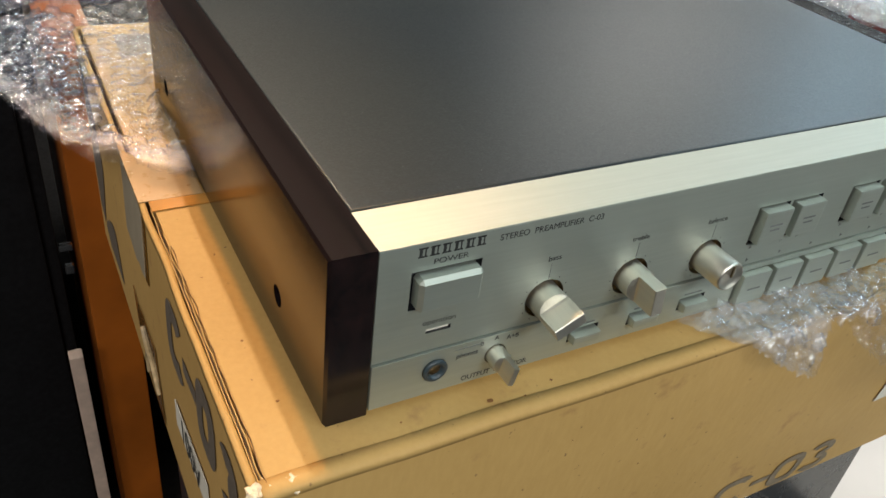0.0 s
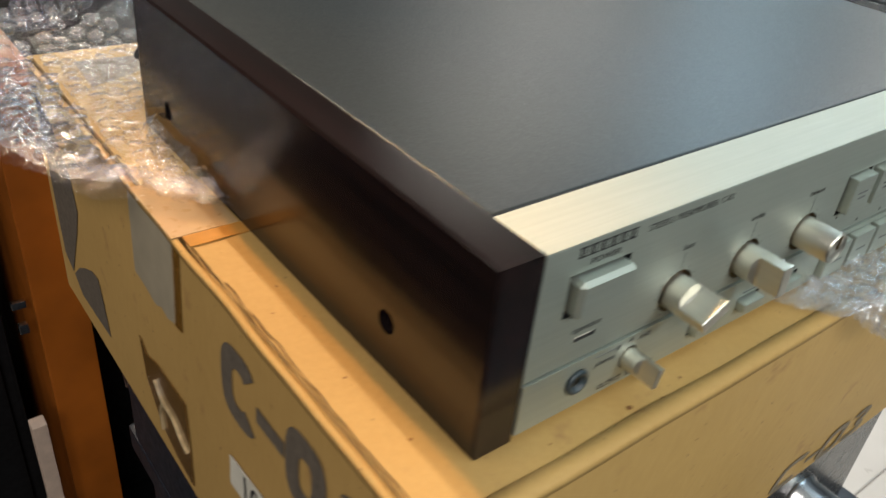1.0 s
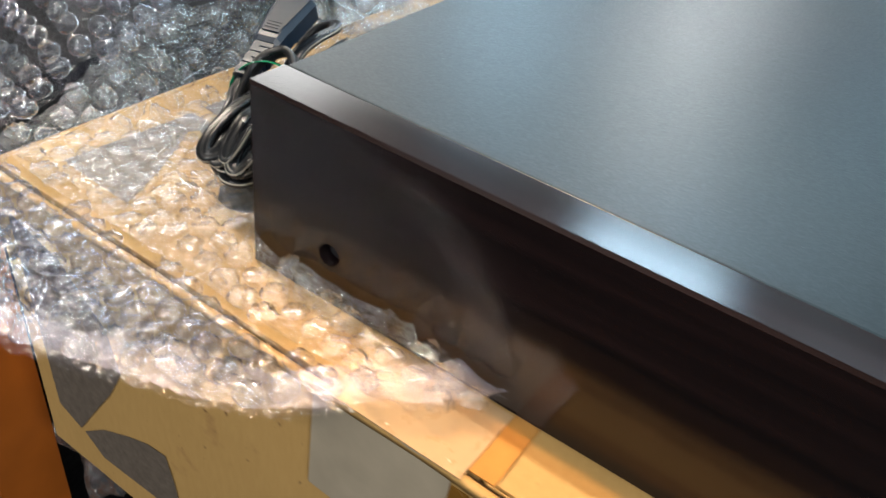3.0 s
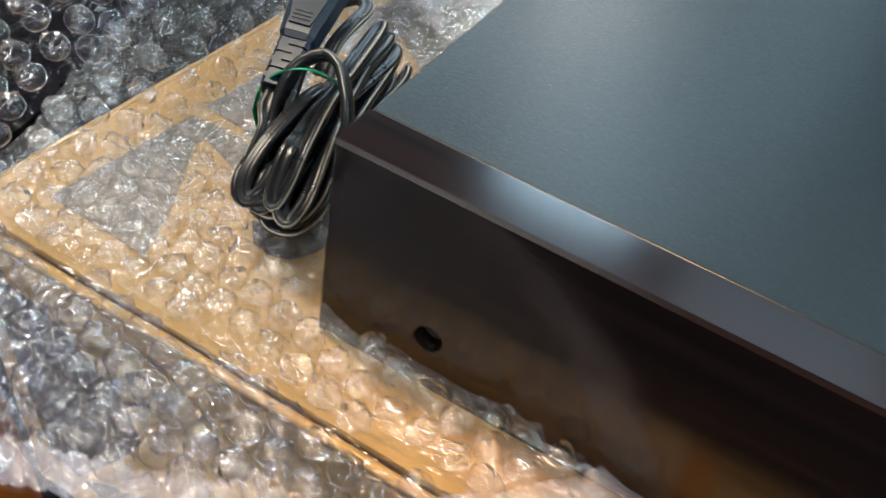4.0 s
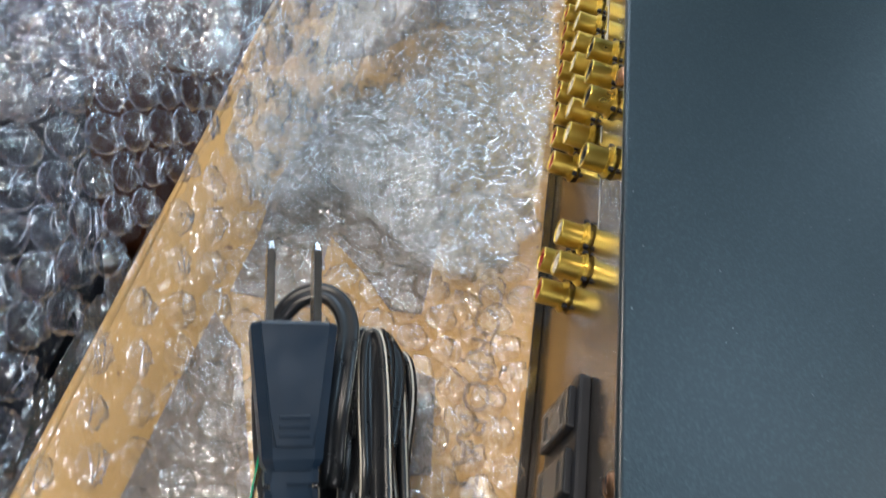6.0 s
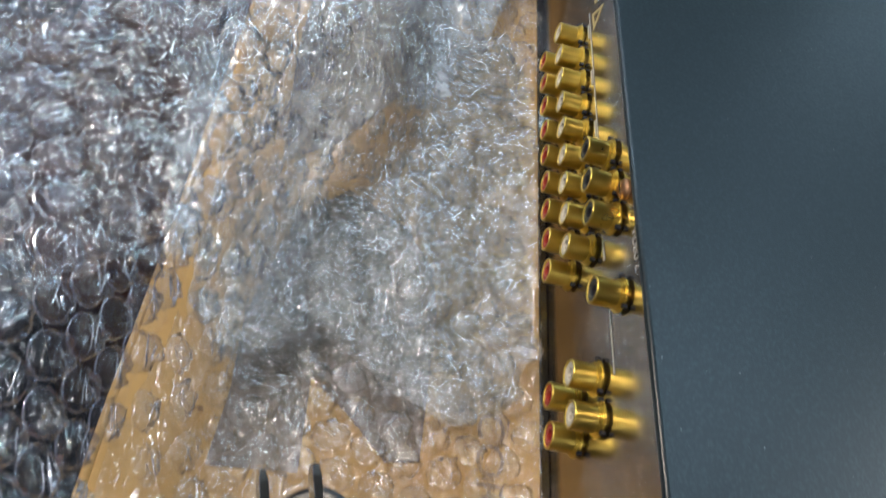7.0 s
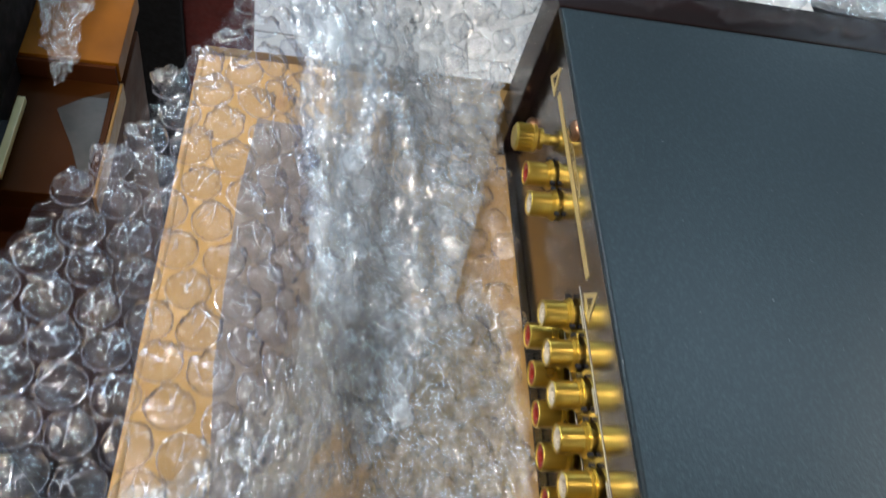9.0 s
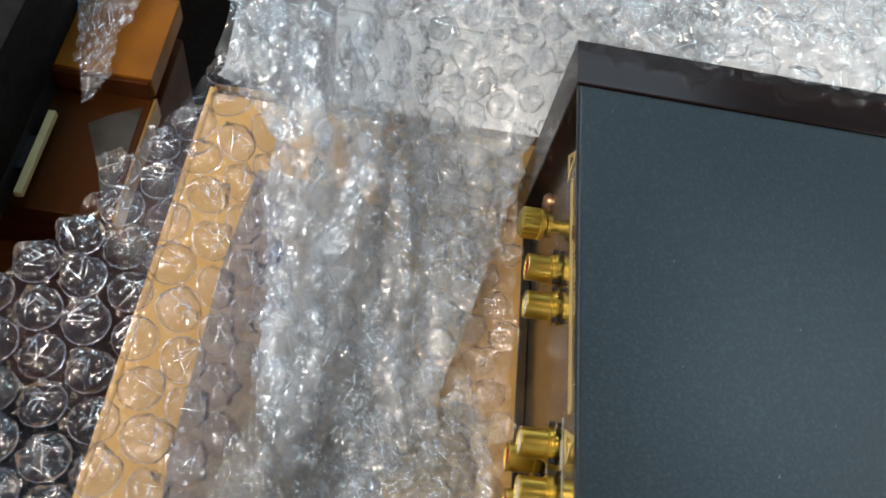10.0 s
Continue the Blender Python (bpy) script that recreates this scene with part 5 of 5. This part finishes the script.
bubble_sheet("overhanging_bubble_wrap", "clear bubble wrap with round bubbles standing up along the carton edge", [(x, run_of(x, y)) for x, y in BACK], standing, CLEAR, 31, pitch=0.0119, radius=0.0054, tall=0.0040, angle=-0.70, jitter=0.24, flat=(0.75, 1.0), rim=True)


def band(x, y):
    """Folded double wrap that runs from behind the unit up over its far side."""
    z = 0.016 + 0.85 * rise(x, y) + 0.026 * ease((x - 0.37) / 0.05) * ease((y - 0.335) / 0.05) + 0.030 * ease((x - 0.44) / 0.06) * (1 - ease((y - 0.335) / 0.05))
    z += 0.004 * n2(x * 0.3, y, 40, 9) + 0.002 * n2(x, y, 70, 2)
    for y0, slope, high in ((0.352, 0.10, 0.007), (0.371, -0.06, 0.006), (0.386, 0.05, 0.006)):
        d = y - y0 - slope * (x - 0.38) - 0.004 * n2(x, 0.0, 30, y0 * 50)
        z += high * max(0.0, 1 - abs(d) / 0.006) * ease((x - 0.30) / 0.05)
    return Vector((x + 0.002 * n2(x, y, 40, 7), y + 0.002 * n2(x, y, 40, 8), z + wrinkle(x, y, 120, 0.0022, 51)))


BAND_EDGE = [(0.404, 0.410), (0.423, 0.411), (0.430, 0.418), (0.470, 0.425), (0.500, 0.430), (0.570, 0.400), (0.570, 0.23), (0.475, 0.250), (0.462, 0.285), (0.459, 0.3130), (0.433, 0.3165), (0.385, 0.328), (0.345, 0.338), (0.322, 0.352), (0.296, 0.360), (0.290, 0.371), (0.310, 0.381), (0.335, 0.389), (0.383, 0.395), (0.400, 0.396)]
bubble_sheet("folded_bubble_wrap", "bluish-white folded double layer of bubble wrap behind the unit", BAND_EDGE, band, MILKY, 7, pitch=0.0118, radius=0.0052, tall=0.0030, step=0.0020, angle=0.9, jitter=0.34, flat=(0.2, 0.8))
bubble_sheet("folded_bubble_wrap", "clear upper layer of the folded bubble wrap behind the unit", [(x + 0.003 * (1 if x < 0.35 else 0), y) for x, y in BAND_EDGE], lambda x, y: band(x, y) + Vector((0, 0, 0.006 + 0.003 * n2(x, y, 33, 12))), SOFT, 2, pitch=0.0120, radius=0.0053, tall=0.0034, step=0.0022, angle=0.2, jitter=0.3, flat=(0.4, 1.0), glints=4)
CRUMPLE_EDGE = [(0.165, 0.345), (0.178, 0.367), (0.193, 0.388), (0.172, 0.414), (0.180, 0.428), (0.255, 0.428), (0.275, 0.410), (0.295, 0.398), (0.330, 0.388), (0.345, 0.362), (0.350, 0.338), (0.365, 0.328), (0.345, 0.320), (0.300, 0.317), (0.200, 0.317), (0.175, 0.325)]
bubble_sheet("crumpled_bubble_wrap", "flattened crumpled wrap between the plug and the folded band", CRUMPLE_EDGE, lambda x, y: base_sheet(x, y) + Vector((0, 0, 0.008 + 0.003 * n2(x, y, 40, 14) + wrinkle(x, y, 130, 0.0040, 57))), FILM2, 9, pitch=0.0110, radius=0.0048, tall=0.0022, step=0.0017, angle=0.2, jitter=0.34, flat=(0.2, 0.8), glints=4)
bubble_sheet("crumpled_bubble_wrap", "whitish inner layer of the flattened crumpled wrap", CRUMPLE_EDGE, lambda x, y: base_sheet(x, y) + Vector((0, 0, 0.005 + 0.002 * n2(x, y, 50, 15) + wrinkle(x, y, 140, 0.0030, 58))), INNER, 19, pitch=0.0110, radius=0.0048, tall=0.0018, step=0.0019, angle=1.1, jitter=0.34, flat=(0.2, 0.8))


def folded(x, y):
    z = 0.079 + wrinkle(x, y, 60, 0.002, 63) + 0.005 * n2(x, y, 18, 21) + 0.002 * n2(x, y, 60, 22) - 0.25 * max(0.0, 0.19 - x)
    k = ease((y - 0.398) / 0.030)
    return Vector((x, y, z * k + (0.020 + base_sheet(x, y).z) * (1 - k)))


bubble_sheet("second_bubble_wrap", "second clear layer of bubble wrap lying over the carton edge", [(0.257, 0.428), (0.268, 0.410), (0.262, 0.398), (0.226, 0.396), (0.190, 0.398), (0.172, 0.408), (0.168, 0.426), (0.166, 0.440), (0.150, 0.455), (0.130, 0.475), (0.130, 0.56), (0.235, 0.56), (0.243, 0.480), (0.250, 0.447)], folded, LILAC, 3, angle=0.5, jitter=0.3, flat=(0.4, 1.0), glints=2)
bubble_sheet("bubble_wrap_hem", "white flattened cut edge of the second bubble wrap layer", [(0.258, 0.426), (0.226, 0.428), (0.190, 0.428), (0.170, 0.424), (0.168, 0.432), (0.190, 0.436), (0.226, 0.436), (0.256, 0.433)], lambda x, y: folded(x, y) + Vector((0, 0, 0.003 + 0.002 * n2(x, y, 120, 77))), FLAP, 41, pitch=0.010, radius=0.0042, tall=0.0020, jitter=0.4, step=0.0020)


bubble_sheet("hanging_bubble_wrap", "second layer of bubble wrap sticking out beside the carton", [(-0.034, 0.228), (-0.048, 0.245), (-0.062, 0.268), (-0.074, 0.30), (-0.092, 0.36), (-0.115, 0.442), (-0.118, 0.50), (-0.034, 0.50)], lambda x, y: base_sheet(x, y) - Vector((0, 0, 0.012 + 0.10 * (-0.034 - x))) + Vector((0, 0, 0.004 * n2(x, y, 50, 61))), CLEAR, 12, angle=0.7, jitter=0.35, rim=True, margin=2.6, ragged=0.0004)
bubble_sheet("bubble_wrap_hem", "whitish flattened hem of the bubble wrap", [(-0.003, 0.187), (-0.018, 0.199), (-0.035, 0.213), (-0.050, 0.231), (-0.063, 0.247), (-0.073, 0.264), (-0.080, 0.285), (-0.088, 0.315), (-0.105, 0.36), (-0.125, 0.442), (-0.110, 0.442), (-0.090, 0.36), (-0.075, 0.315), (-0.064, 0.288), (-0.056, 0.268), (-0.044, 0.250), (-0.029, 0.232), (-0.013, 0.216), (-0.003, 0.208)], lambda x, y: base_sheet(x, y) + Vector((0, 0, 0.0035 + wrinkle(x, y, 90, 0.0026, 71))), HEM, 14, pitch=0.012, radius=0.0050, tall=0.0006, angle=0.4, jitter=0.35, step=0.0020, margin=1.1, ragged=0.0004)


def beside(x, y):
    z = 0.0848 + 0.005 * ease((x - 0.452) / 0.01) + 0.004 * n2(x, y, 30, 31) * ease((x - 0.446) / 0.01) + 0.002 * n2(x, y, 80, 32) + wrinkle(x, y, 100, 0.0040, 61) * min(1.0, max(0.0, (x - 0.452) / 0.01))
    k = max(0.0, min(1.0, (x - 0.458) / 0.05))
    z += k * (0.004 + 0.010 * n2(x, y, 12, 33))
    z -= 0.055 * max(0.0, min(1.0, (y - 0.315) / 0.08))
    return Vector((x, y, z))


bubble_sheet("side_bubble_wrap", "whitish bubble wrap bunched along the wooden side", [(0.4475, -0.03), (0.4490, 0.10), (0.4475, 0.17), (0.4500, 0.215), (0.4465, 0.235), (0.4500, 0.26), (0.4480, 0.285), (0.4510, 0.303), (0.458, 0.33), (0.47, 0.36), (0.50, 0.41), (0.56, 0.42), (0.70, 0.40), (0.70, -0.05), (0.47, -0.05)], beside, FLAP, 4, angle=0.15, jitter=0.3, step=0.0025, pitch=0.012, radius=0.0053, glints=3)


bubble_sheet("side_bubble_wrap", "inner layer of bubble wrap bunched along the wooden side", [(0.4560, -0.02), (0.4560, 0.30), (0.475, 0.36), (0.51, 0.40), (0.68, 0.38), (0.68, -0.03)], lambda x, y: beside(x + 0.02, y * 0.97) - Vector((0.02, -0.03 * y, 0.009 + 0.004 * n2(x, y, 60, 35))), FLAP, 16, angle=0.6, jitter=0.3, pitch=0.0125, radius=0.0056)


def front_flap(x, y):
    z = 0.0056 + 0.002 * n2(x, y, 40, 41) + wrinkle(x, y, 110, 0.0030, 44)
    if y < -0.027:
        z -= 1.9 * (-0.027 - y)
    return Vector((x, y + (0.002 * n2(x, y, 50, 43) - 0.001 + wrinkle(x, y, 90, 0.0040, 46)) * (1.0 if y < -0.02 else 0.0), z))


bubble_sheet("front_bubble_wrap", "crumpled corner of bubble wrap hanging over the carton front", [(0.178, -0.0012), (0.190, -0.018), (0.206, -0.029), (0.226, -0.037), (0.246, -0.042), (0.252, -0.041), (0.258, -0.034), (0.264, -0.022), (0.272, -0.0012)], front_flap, CORNER, 5, pitch=0.0115, radius=0.0050, tall=0.0018, jitter=0.35, step=0.0018, ragged=0.0006)
bubble_sheet("front_bubble_wrap", "second fold of bubble wrap hanging over the carton front", [(0.188, -0.0012), (0.198, -0.020), (0.222, -0.034), (0.246, -0.040), (0.260, -0.028), (0.300, -0.030), (0.306, -0.0012)], lambda x, y: front_flap(x * 1.1, y) - Vector((0.1 * x, 0.0025, 0.0028)), CORNER, 51, pitch=0.0115, radius=0.0050, tall=0.0018, jitter=0.35, angle=0.8, step=0.0018)
bubble_sheet("front_bubble_wrap", "bubble wrap edge hanging over the carton front", [(0.270, -0.0012), (0.268, -0.024), (0.282, -0.036), (0.315, -0.050), (0.350, -0.060), (0.400, -0.064), (0.444, -0.050), (0.446, -0.0012)], lambda x, y: front_flap(x, y) - Vector((0, 0.001, 0.002)), LILAC, 6, step=0.0020, jitter=0.25, rim=True)
bubble_sheet("hanging_bubble_wrap", "strip of whitish bubble wrap hanging onto the wooden rack", [(0.0, 0.0), (0.028, 0.0), (0.062, 0.0), (0.100, 0.0), (0.100, 0.046), (0.083, 0.036), (0.061, 0.0285), (0.049, 0.020), (0.034, 0.0175), (0.017, 0.0115), (0.004, 0.006)], lambda p, q: Vector((0.513 + 0.98 * p, 0.518 + 0.33 * p - q - 0.001 * n2(p, q, 90, 50), -0.075 + 0.0012 * n2(p, q, 150, 51))), FILM2, 8, pitch=0.0110, radius=0.0048, tall=0.0016, angle=0.1, jitter=0.25, step=0.002)
